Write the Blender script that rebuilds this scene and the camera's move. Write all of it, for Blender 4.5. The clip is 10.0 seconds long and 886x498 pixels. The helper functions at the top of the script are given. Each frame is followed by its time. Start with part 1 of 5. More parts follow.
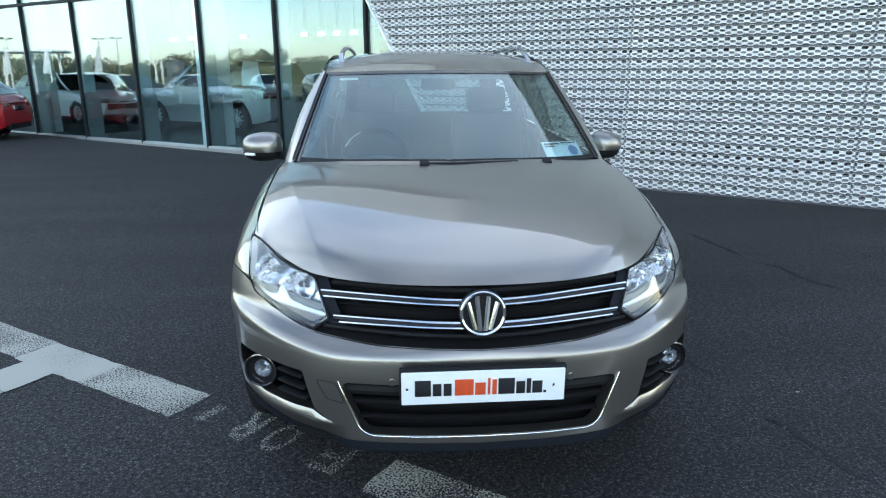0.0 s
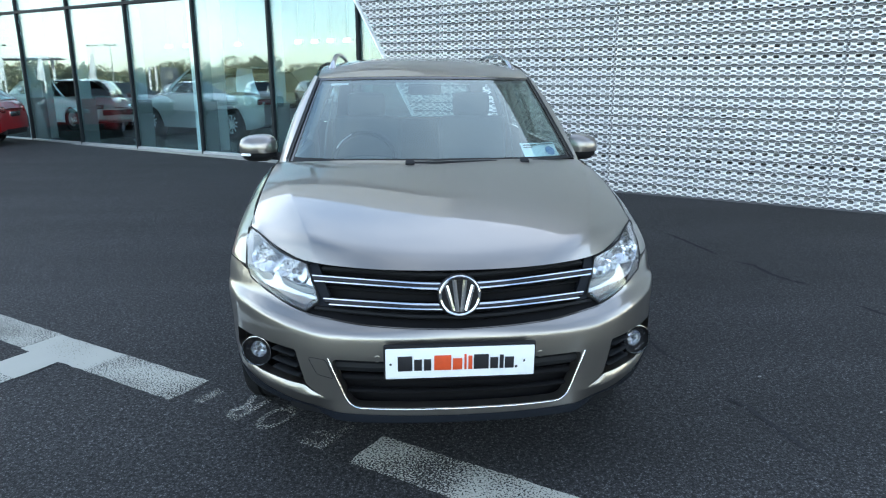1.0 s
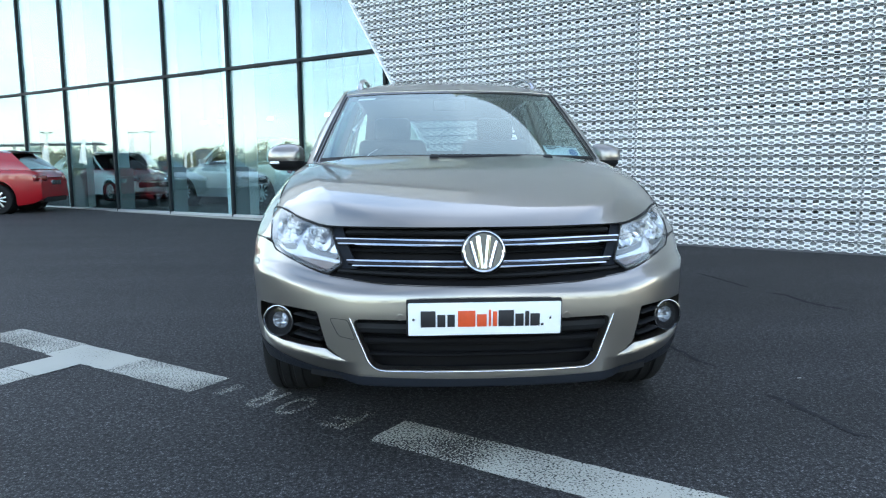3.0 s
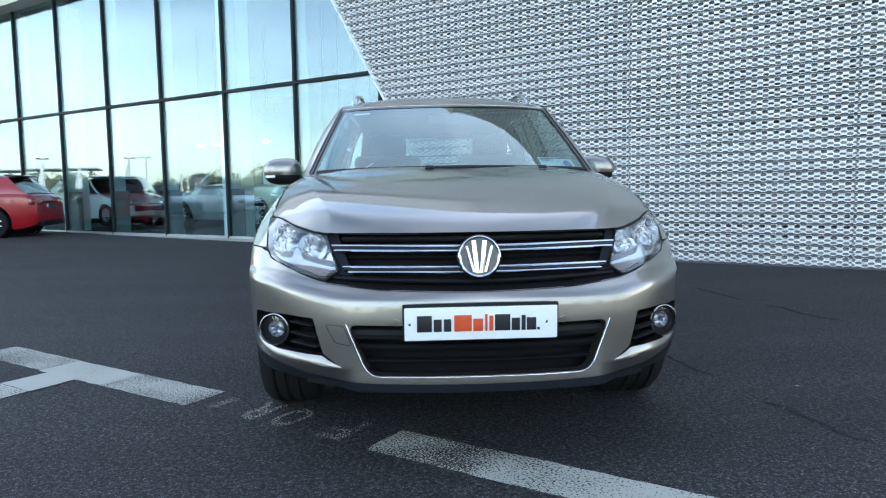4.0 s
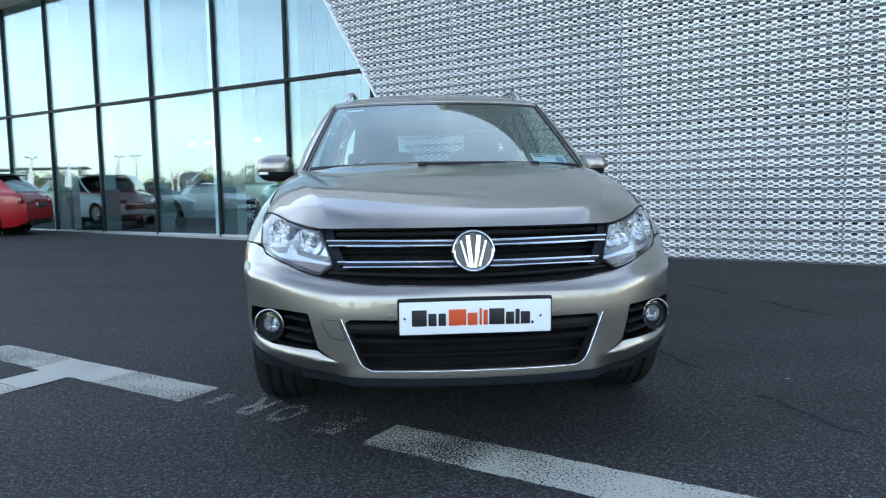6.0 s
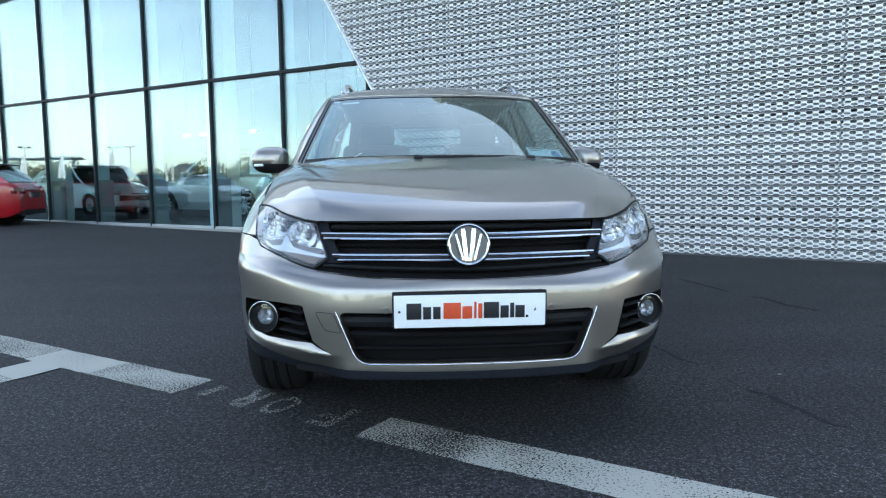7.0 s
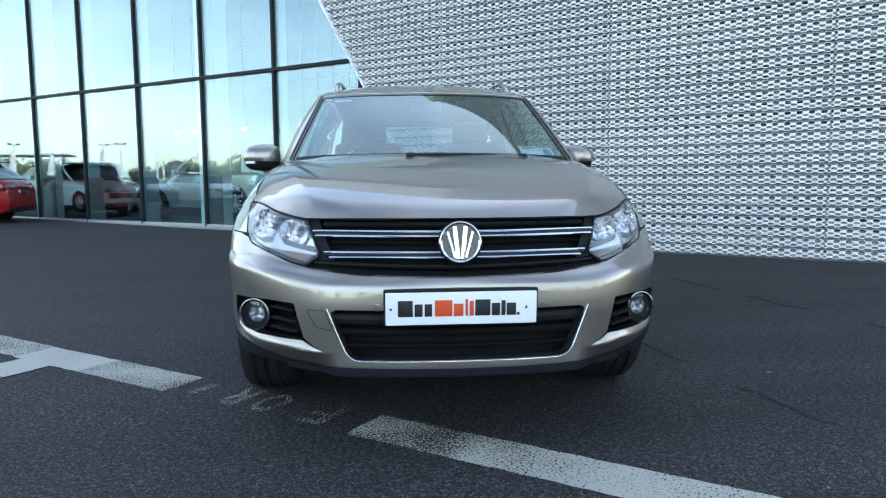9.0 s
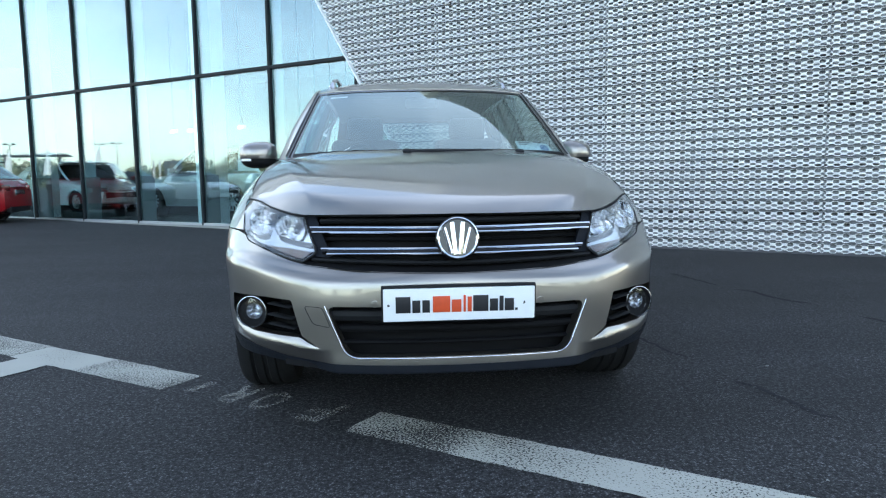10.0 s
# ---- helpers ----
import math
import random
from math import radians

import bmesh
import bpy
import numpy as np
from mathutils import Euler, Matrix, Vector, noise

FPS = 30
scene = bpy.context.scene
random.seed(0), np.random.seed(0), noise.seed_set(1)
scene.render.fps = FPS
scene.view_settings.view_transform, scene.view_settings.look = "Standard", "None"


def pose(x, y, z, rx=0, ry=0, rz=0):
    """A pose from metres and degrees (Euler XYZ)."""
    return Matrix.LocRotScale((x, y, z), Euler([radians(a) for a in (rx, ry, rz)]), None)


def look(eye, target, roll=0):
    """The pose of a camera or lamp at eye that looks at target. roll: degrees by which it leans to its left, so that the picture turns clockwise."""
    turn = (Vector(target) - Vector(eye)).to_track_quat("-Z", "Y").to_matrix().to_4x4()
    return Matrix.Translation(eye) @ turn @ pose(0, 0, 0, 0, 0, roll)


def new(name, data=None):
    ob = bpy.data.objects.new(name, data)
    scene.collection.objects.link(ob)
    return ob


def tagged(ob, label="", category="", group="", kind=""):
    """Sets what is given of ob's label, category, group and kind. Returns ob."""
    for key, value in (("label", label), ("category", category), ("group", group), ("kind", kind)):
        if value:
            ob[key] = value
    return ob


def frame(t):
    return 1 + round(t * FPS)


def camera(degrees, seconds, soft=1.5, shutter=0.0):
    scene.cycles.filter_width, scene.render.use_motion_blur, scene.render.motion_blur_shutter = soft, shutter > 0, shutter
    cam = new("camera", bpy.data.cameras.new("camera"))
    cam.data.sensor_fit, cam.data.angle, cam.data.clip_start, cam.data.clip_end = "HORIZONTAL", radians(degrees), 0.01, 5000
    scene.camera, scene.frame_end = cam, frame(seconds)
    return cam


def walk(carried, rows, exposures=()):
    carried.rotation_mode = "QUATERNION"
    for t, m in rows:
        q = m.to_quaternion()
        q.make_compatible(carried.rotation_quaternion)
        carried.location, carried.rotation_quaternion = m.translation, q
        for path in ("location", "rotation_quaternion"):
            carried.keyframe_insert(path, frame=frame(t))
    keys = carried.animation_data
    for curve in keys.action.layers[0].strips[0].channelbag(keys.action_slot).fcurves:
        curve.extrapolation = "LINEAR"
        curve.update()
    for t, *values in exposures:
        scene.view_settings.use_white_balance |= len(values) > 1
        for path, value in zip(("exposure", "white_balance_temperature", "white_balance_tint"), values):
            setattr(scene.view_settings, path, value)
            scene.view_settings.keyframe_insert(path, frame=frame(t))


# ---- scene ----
cam = camera(66.8, 10.0, soft=1.2)
PATH = [
    (0, (-0.283, -1.918, 1.479), (-0.136, 0.01, 0.971), -0.1),
    (0.5, (-0.3, -2.05, 1.483), (-0.121, -0.122, 0.982), -0.2),
    (1, (-0.254, -2.143, 1.469), (-0.088, -0.21, 0.981), 0.0),
    (1.5, (-0.193, -2.216, 1.442), (-0.06, -0.277, 0.97), -0.1),
    (2, (-0.206, -2.21, 1.298), (-0.095, -0.26, 0.867), 0.2),
    (2.5, (-0.231, -2.206, 1.161), (-0.122, -0.239, 0.812), 0.2),
    (3, (-0.256, -2.211, 1.033), (-0.16, -0.228, 0.791), -0.4),
    (4.5, (-0.255, -2.228, 0.969), (-0.142, -0.239, 0.798), -1.0),
    (5, (-0.258, -2.236, 0.968), (-0.135, -0.247, 0.796), -0.9),
    (5.5, (-0.264, -2.24, 0.965), (-0.135, -0.252, 0.792), -1.1),
    (7, (-0.266, -2.236, 0.96), (-0.119, -0.252, 0.762), -0.5),
    (7.5, (-0.27, -2.242, 0.96), (-0.118, -0.258, 0.761), -0.2),
    (8, (-0.269, -2.242, 0.959), (-0.11, -0.259, 0.758), 0.0),
    (8.5, (-0.266, -2.24, 0.959), (-0.101, -0.257, 0.757), 0.2),
    (9, (-0.264, -2.238, 0.956), (-0.094, -0.256, 0.754), -0.3),
    (9.5, (-0.26, -2.233, 0.952), (-0.085, -0.251, 0.749), -0.6),
    (10, (-0.263, -2.232, 0.95), (-0.086, -0.251, 0.74), -0.7),
]
walk(cam, [(t, look(eye, target, roll)) for t, eye, target, roll in PATH],
     [(0.0, 1.70, 6700, 4), (1.5, 1.90, 6700, 4), (3.0, 1.90, 6620, 4), (4.5, 1.61, 6470, 5), (8.0, 1.62, 6490, 5), (10.0, 1.66, 6490, 5)])

# ---- light ----
SUN_AZ, SUN_EL = 35.0, 23.0
world = bpy.data.worlds.new("sky")
scene.world = world
world.use_nodes = True


def build_sky():
    nt = world.node_tree
    nt.nodes.clear()
    out = nt.nodes.new("ShaderNodeOutputWorld")
    bg = nt.nodes.new("ShaderNodeBackground")
    sky = nt.nodes.new("ShaderNodeTexSky")
    sky.sky_type, sky.sun_disc = "NISHITA", False
    sky.sun_elevation, sky.sun_rotation = radians(SUN_EL), radians(SUN_AZ)
    sky.air_density, sky.dust_density, sky.ozone_density = 1.0, 0.8, 2.0
    co = nt.nodes.new("ShaderNodeTexCoord")
    mp = nt.nodes.new("ShaderNodeMapping")
    mp.inputs["Scale"].default_value = (1.6, 1.6, 3.4)
    nz = nt.nodes.new("ShaderNodeTexNoise")
    nz.inputs["Scale"].default_value, nz.inputs["Detail"].default_value, nz.inputs["Roughness"].default_value = 1.7, 5.0, 0.48
    ramp = nt.nodes.new("ShaderNodeValToRGB")
    ramp.color_ramp.elements[0].position, ramp.color_ramp.elements[1].position = 0.34, 0.78
    ramp.color_ramp.elements[0].color = (0.06, 0.06, 0.06, 1)
    cloud = nt.nodes.new("ShaderNodeMix")
    cloud.data_type = "RGBA"
    lift = nt.nodes.new("ShaderNodeMix")
    lift.data_type, lift.blend_type = "RGBA", "ADD"
    lift.inputs["Factor"].default_value = 1.0
    lift.inputs["B"].default_value = (6.0, 6.0, 6.1, 1)
    nt.links.new(co.outputs["Generated"], mp.inputs["Vector"])
    nt.links.new(mp.outputs["Vector"], nz.inputs["Vector"])
    nt.links.new(nz.outputs["Fac"], ramp.inputs["Fac"])
    nt.links.new(sky.outputs["Color"], cloud.inputs["A"])
    nt.links.new(sky.outputs["Color"], lift.inputs["A"])
    nt.links.new(lift.outputs["Result"], cloud.inputs["B"])
    sep = nt.nodes.new("ShaderNodeSeparateXYZ")
    thin = nt.nodes.new("ShaderNodeMapRange")
    thin.interpolation_type = "SMOOTHSTEP"
    thin.inputs["From Min"].default_value, thin.inputs["From Max"].default_value = 0.25, 0.75
    thin.inputs["To Min"].default_value, thin.inputs["To Max"].default_value = 1.0, 0.32
    fac = nt.nodes.new("ShaderNodeMath")
    fac.operation = "MULTIPLY"
    nt.links.new(co.outputs["Generated"], sep.inputs["Vector"])
    nt.links.new(sep.outputs["Z"], thin.inputs["Value"])
    nt.links.new(ramp.outputs["Color"], fac.inputs[0])
    nt.links.new(thin.outputs["Result"], fac.inputs[1])
    nt.links.new(fac.outputs[0], cloud.inputs["Factor"])
    nt.links.new(cloud.outputs["Result"], bg.inputs["Color"])
    nt.links.new(bg.outputs["Background"], out.inputs["Surface"])
    bg.inputs["Strength"].default_value = 0.15


build_sky()
sun = new("sun", bpy.data.lights.new("sun", "SUN"))
sun.data.energy, sun.data.angle, sun.data.color = 3.0, radians(0.6), (1.0, 0.93, 0.84)
az, el = radians(SUN_AZ), radians(SUN_EL)
sun.matrix_world = look((0, 0, 0), (-math.sin(az) * math.cos(el), -math.cos(az) * math.cos(el), -math.sin(el)))

# ---- materials ----


def material(name, colour, rough=0.5, metal=0.0, coat=0.0, vary=0.12, scale=6.0, fine=60.0, bump=0.0, bump_scale=80.0,
             rough_vary=0.1, piece=0.0, spec=0.5):
    """A principled surface whose colour and gloss vary at two scales, with a fine relief."""
    m = bpy.data.materials.new(name)
    m.use_nodes = True
    nt = m.node_tree
    bs = nt.nodes["Principled BSDF"]
    bs.inputs["Metallic"].default_value = metal
    bs.inputs["Coat Weight"].default_value = coat
    bs.inputs["Coat Roughness"].default_value = 0.03
    bs.inputs["Specular IOR Level"].default_value = spec
    co = nt.nodes.new("ShaderNodeTexCoord")
    big, small = nt.nodes.new("ShaderNodeTexNoise"), nt.nodes.new("ShaderNodeTexNoise")
    for nz, s in ((big, scale), (small, fine)):
        nz.inputs["Scale"].default_value, nz.inputs["Detail"].default_value = s, 5.0
        nt.links.new(co.outputs["Object"], nz.inputs["Vector"])
    total = nt.nodes.new("ShaderNodeMath")
    total.operation = "ADD"
    nt.links.new(big.outputs["Fac"], total.inputs[0])
    nt.links.new(small.outputs["Fac"], total.inputs[1])
    last = total
    if piece:
        info = nt.nodes.new("ShaderNodeObjectInfo")
        mul = nt.nodes.new("ShaderNodeMath")
        mul.operation = "MULTIPLY_ADD"
        mul.inputs[1].default_value = piece
        nt.links.new(info.outputs["Random"], mul.inputs[0])
        nt.links.new(total.outputs[0], mul.inputs[2])
        last = mul
    tone = nt.nodes.new("ShaderNodeMapRange")
    tone.inputs["From Min"].default_value, tone.inputs["From Max"].default_value = 0.6, 1.4
    tone.inputs["To Min"].default_value, tone.inputs["To Max"].default_value = 1 - vary, 1 + vary
    nt.links.new(last.outputs[0], tone.inputs["Value"])
    mix = nt.nodes.new("ShaderNodeVectorMath")
    mix.operation = "SCALE"
    mix.inputs[0].default_value = colour
    nt.links.new(tone.outputs["Result"], mix.inputs["Scale"])
    nt.links.new(mix.outputs["Vector"], bs.inputs["Base Color"])
    gloss = nt.nodes.new("ShaderNodeMapRange")
    gloss.inputs["From Min"].default_value, gloss.inputs["From Max"].default_value = 0.6, 1.4
    gloss.inputs["To Min"].default_value, gloss.inputs["To Max"].default_value = max(0.0, rough * (1 - rough_vary)), min(1.0, rough * (1 + rough_vary))
    nt.links.new(total.outputs[0], gloss.inputs["Value"])
    nt.links.new(gloss.outputs["Result"], bs.inputs["Roughness"])
    if bump:
        nz = nt.nodes.new("ShaderNodeTexNoise")
        nz.inputs["Scale"].default_value, nz.inputs["Detail"].default_value = bump_scale, 4.0
        nt.links.new(co.outputs["Object"], nz.inputs["Vector"])
        bp = nt.nodes.new("ShaderNodeBump")
        bp.inputs["Strength"].default_value, bp.inputs["Distance"].default_value = bump, 0.01
        nt.links.new(nz.outputs["Fac"], bp.inputs["Height"])
        nt.links.new(bp.outputs["Normal"], bs.inputs["Normal"])
    return m


def glass(name, tint, f0, rough=0.0, wave=0.0, gloss=(0.95, 0.98, 1.0), steep=4.0):
    """A thin pane: clear by its tint, mirroring by its angle."""
    m = bpy.data.materials.new(name)
    m.use_nodes = True
    nt = m.node_tree
    nt.nodes.clear()
    out = nt.nodes.new("ShaderNodeOutputMaterial")
    mix = nt.nodes.new("ShaderNodeMixShader")
    clear, shine = nt.nodes.new("ShaderNodeBsdfTransparent"), nt.nodes.new("ShaderNodeBsdfGlossy")
    lw = nt.nodes.new("ShaderNodeLayerWeight")
    lw.inputs["Blend"].default_value = 0.5
    pw, fr = nt.nodes.new("ShaderNodeMath"), nt.nodes.new("ShaderNodeMath")
    pw.operation, fr.operation = "POWER", "MULTIPLY_ADD"
    pw.inputs[1].default_value = steep
    fr.inputs[1].default_value, fr.inputs[2].default_value = 1 - f0, f0
    nt.links.new(lw.outputs["Facing"], pw.inputs[0])
    nt.links.new(pw.outputs[0], fr.inputs[0])
    clear.inputs["Color"].default_value = (*tint, 1)
    shine.inputs["Roughness"].default_value = rough
    shine.inputs["Color"].default_value = (*gloss, 1)
    if wave:
        co = nt.nodes.new("ShaderNodeTexCoord")
        nz = nt.nodes.new("ShaderNodeTexNoise")
        nz.inputs["Scale"].default_value = 0.55
        bp = nt.nodes.new("ShaderNodeBump")
        bp.inputs["Strength"].default_value, bp.inputs["Distance"].default_value = wave, 0.01
        nt.links.new(co.outputs["Object"], nz.inputs["Vector"])
        nt.links.new(nz.outputs["Fac"], bp.inputs["Height"])
        nt.links.new(bp.outputs["Normal"], shine.inputs["Normal"])
    nt.links.new(fr.outputs[0], mix.inputs["Fac"])
    nt.links.new(clear.outputs["BSDF"], mix.inputs[1])
    nt.links.new(shine.outputs["BSDF"], mix.inputs[2])
    nt.links.new(mix.outputs["Shader"], out.inputs["Surface"])
    return m


def asphalt_material():
    m = material("asphalt", (0.0600, 0.0595, 0.0622), rough=0.82, vary=0.22, scale=0.5, fine=240.0, bump=0.36, bump_scale=110.0, spec=0.30)
    nt = m.node_tree
    bs = nt.nodes["Principled BSDF"]
    src = bs.inputs["Base Color"].links[0].from_socket
    co = nt.nodes.new("ShaderNodeTexCoord")
    vor = nt.nodes.new("ShaderNodeTexVoronoi")
    vor.inputs["Scale"].default_value = 135.0
    nt.links.new(co.outputs["Object"], vor.inputs["Vector"])
    ramp = nt.nodes.new("ShaderNodeMapRange")
    ramp.inputs["From Min"].default_value, ramp.inputs["From Max"].default_value = 0.05, 0.5
    ramp.inputs["To Min"].default_value, ramp.inputs["To Max"].default_value = 2.0, 0.42
    nt.links.new(vor.outputs["Distance"], ramp.inputs["Value"])
    # each stone has a tone of its own
    sep = nt.nodes.new("ShaderNodeSeparateColor")
    stone = nt.nodes.new("ShaderNodeMapRange")
    stone.inputs["From Min"].default_value, stone.inputs["From Max"].default_value = 0.35, 1.0
    stone.inputs["To Min"].default_value, stone.inputs["To Max"].default_value = 0.52, 1.58
    nt.links.new(vor.outputs["Color"], sep.inputs["Color"])
    nt.links.new(sep.outputs["Red"], stone.inputs["Value"])
    grain = nt.nodes.new("ShaderNodeMath")
    grain.operation = "MULTIPLY"
    nt.links.new(ramp.outputs["Result"], grain.inputs[0])
    nt.links.new(stone.outputs["Result"], grain.inputs[1])
    sc = nt.nodes.new("ShaderNodeVectorMath")
    sc.operation = "SCALE"
    nt.links.new(src, sc.inputs[0])
    nt.links.new(grain.outputs[0], sc.inputs["Scale"])
    # open pits between the stones
    pits, hollow, s1 = nt.nodes.new("ShaderNodeTexNoise"), nt.nodes.new("ShaderNodeMapRange"), nt.nodes.new("ShaderNodeVectorMath")
    pits.inputs["Scale"].default_value, pits.inputs["Detail"].default_value = 58.0, 3.0
    hollow.inputs["From Min"].default_value, hollow.inputs["From Max"].default_value = 0.36, 0.62
    hollow.inputs["To Min"].default_value, hollow.inputs["To Max"].default_value = 0.32, 1.38
    s1.operation = "SCALE"
    nt.links.new(co.outputs["Object"], pits.inputs["Vector"])
    nt.links.new(pits.outputs["Fac"], hollow.inputs["Value"])
    nt.links.new(sc.outputs["Vector"], s1.inputs[0])
    nt.links.new(hollow.outputs["Result"], s1.inputs["Scale"])
    # rolled-in bands and tyre marks
    wide = nt.nodes.new("ShaderNodeTexNoise")
    mp = nt.nodes.new("ShaderNodeMapping")
    mp.inputs["Rotation"].default_value, mp.inputs["Scale"].default_value = (0, 0, radians(-35)), (0.25, 1.3, 1)
    wide.inputs["Scale"].default_value, wide.inputs["Detail"].default_value = 1.0, 4.0
    nt.links.new(co.outputs["Object"], mp.inputs["Vector"])
    nt.links.new(mp.outputs["Vector"], wide.inputs["Vector"])
    wr = nt.nodes.new("ShaderNodeMapRange")
    wr.inputs["From Min"].default_value, wr.inputs["From Max"].default_value = 0.35, 0.65
    wr.inputs["To Min"].default_value, wr.inputs["To Max"].default_value = 0.8, 1.15
    nt.links.new(wide.outputs["Fac"], wr.inputs["Value"])
    s2 = nt.nodes.new("ShaderNodeVectorMath")
    s2.operation = "SCALE"
    nt.links.new(s1.outputs["Vector"], s2.inputs[0])
    nt.links.new(wr.outputs["Result"], s2.inputs["Scale"])
    nt.links.new(s2.outputs["Vector"], bs.inputs["Base Color"])
    return m


def worn_paint(name, worn_from, worn_to, patchy=0.75, sound=None, wear=0.135):
    """Road paint, worn through to the asphalt in specks; sound: where along the line the wear sets in and is full."""
    m = bpy.data.materials.new(name)
    m.use_nodes = True
    nt = m.node_tree
    bs = nt.nodes["Principled BSDF"]
    out = nt.nodes["Material Output"]
    bs.inputs["Roughness"].default_value = 0.7
    co = nt.nodes.new("ShaderNodeTexCoord")
    big, small = nt.nodes.new("ShaderNodeTexNoise"), nt.nodes.new("ShaderNodeTexNoise")
    big.inputs["Scale"].default_value, big.inputs["Detail"].default_value = 2.3, 4.0
    small.inputs["Scale"].default_value, small.inputs["Detail"].default_value = 118.0, 4.0
    add = nt.nodes.new("ShaderNodeMath")
    add.operation = "MULTIPLY_ADD"
    add.inputs[1].default_value = patchy
    for nz in (big, small):
        nt.links.new(co.outputs["Object"], nz.inputs["Vector"])
    nt.links.new(big.outputs["Fac"], add.inputs[0])
    nt.links.new(small.outputs["Fac"], add.inputs[2])
    mask = nt.nodes.new("ShaderNodeMapRange")
    mask.inputs["From Min"].default_value, mask.inputs["From Max"].default_value = worn_from, worn_to
    last = add.outputs[0]
    if sound:
        sep, along, less = nt.nodes.new("ShaderNodeSeparateXYZ"), nt.nodes.new("ShaderNodeMapRange"), nt.nodes.new("ShaderNodeMath")
        along.interpolation_type = "SMOOTHSTEP"
        along.inputs["From Min"].default_value, along.inputs["From Max"].default_value = sound
        along.inputs["To Max"].default_value = wear
        less.operation = "SUBTRACT"
        nt.links.new(co.outputs["Object"], sep.inputs["Vector"])
        nt.links.new(sep.outputs["X"], along.inputs["Value"])
        nt.links.new(last, less.inputs[0])
        nt.links.new(along.outputs["Result"], less.inputs[1])
        last = less.outputs[0]
    nt.links.new(last, mask.inputs["Value"])
    tone = nt.nodes.new("ShaderNodeMapRange")
    tone.inputs["To Min"].default_value, tone.inputs["To Max"].default_value = 0.75, 1.05
    nt.links.new(big.outputs["Fac"], tone.inputs["Value"])
    sc = nt.nodes.new("ShaderNodeVectorMath")
    sc.operation = "SCALE"
    sc.inputs[0].default_value = (0.44, 0.435, 0.385)
    nt.links.new(tone.outputs["Result"], sc.inputs["Scale"])
    nt.links.new(sc.outputs["Vector"], bs.inputs["Base Color"])
    bare = nt.nodes.new("ShaderNodeBsdfTransparent")
    mix = nt.nodes.new("ShaderNodeMixShader")
    nt.links.new(mask.outputs["Result"], mix.inputs["Fac"])
    nt.links.new(bare.outputs["BSDF"], mix.inputs[1])
    nt.links.new(bs.outputs["BSDF"], mix.inputs[2])
    nt.links.new(mix.outputs["Shader"], out.inputs["Surface"])
    return m


def lamp_material(name, colour, strength):
    m = bpy.data.materials.new(name)
    m.use_nodes = True
    bs = m.node_tree.nodes["Principled BSDF"]
    bs.inputs["Base Color"].default_value = (*colour, 1)
    bs.inputs["Emission Color"].default_value = (*colour, 1)
    bs.inputs["Emission Strength"].default_value = strength
    return m


M_ASPHALT = asphalt_material()
M_PAINT = worn_paint("road_paint", 0.67, 0.79, 0.60)
M_PAINT_END = worn_paint("road_paint_worn_end", 0.57, 0.71, 0.50, (-0.56, -0.36), 0.12)
M_PAINT_JOIN = worn_paint("road_paint_junction", 0.43, 0.53, 0.35, (1.78, 1.70), 0.17)
M_PAINT_FRESH = worn_paint("fresh_road_paint", 0.42, 0.50, 0.50)
M_PAINT_WORN = worn_paint("worn_road_paint", 0.60, 0.70, 0.35)
M_PAINT_GHOST = worn_paint("faded_road_paint", 0.60, 0.84, 0.30)
M_BODY = material("champagne_grey_metallic", (0.240, 0.220, 0.200), rough=0.31, metal=0.92, coat=1.0, vary=0.04, fine=900.0)
for socket, value in (("Coat IOR", 1.75), ("Coat Roughness", 0.015)):
    M_BODY.node_tree.nodes["Principled BSDF"].inputs[socket].default_value = value
M_BODY_RED = material("red_car_paint", (0.30, 0.003, 0.009), rough=0.32, coat=1.0, vary=0.05)
M_BODY_SILVER = material("silver_car_paint", (0.50, 0.52, 0.53), rough=0.32, metal=0.6, coat=1.0, vary=0.04)
M_BODY_DARK = material("dark_car_paint", (0.02, 0.028, 0.035), rough=0.3, coat=1.0, vary=0.05)
M_BODY_BLUE = material("blue_grey_car_paint", (0.06, 0.10, 0.13), rough=0.3, metal=0.5, coat=1.0, vary=0.05)
M_BODY_WHITE = material("white_car_paint", (0.7, 0.71, 0.7), rough=0.3, coat=1.0, vary=0.04)
M_TRIM = material("black_plastic", (0.010, 0.0105, 0.012), rough=0.65, vary=0.15, bump=0.08, bump_scale=500.0, spec=0.22)
M_CHIN = material("dark_grey_plastic", (0.009, 0.011, 0.016), rough=0.62, vary=0.15, bump=0.15, bump_scale=500.0, spec=0.12)
M_GLOSSBLACK = material("gloss_black", (0.012, 0.012, 0.014), rough=0.12, vary=0.1)
M_DARK = material("dark_void", (0.007, 0.007, 0.008), rough=0.8, vary=0.2, spec=0.12)
M_CHROME = material("chrome", (0.86, 0.87, 0.89), rough=0.07, metal=1.0, vary=0.03)
M_SATIN = material("satin_silver", (0.62, 0.63, 0.65), rough=0.28, metal=1.0, vary=0.05)
M_REFLECTOR = material("lamp_reflector", (0.95, 0.96, 0.98), rough=0.13, metal=1.0, vary=0.03)
M_BEZEL = material("lamp_bezel", (0.52, 0.54, 0.57), rough=0.22, metal=1.0, vary=0.06)
M_BEZEL_DARK = material("lamp_bezel_dark", (0.080, 0.048, 0.036), rough=0.25, metal=0.0, vary=0.1)
M_RUBBER = material("tyre_rubber", (0.012, 0.012, 0.013), rough=0.85, vary=0.2, bump=0.2, bump_scale=200.0, spec=0.2)
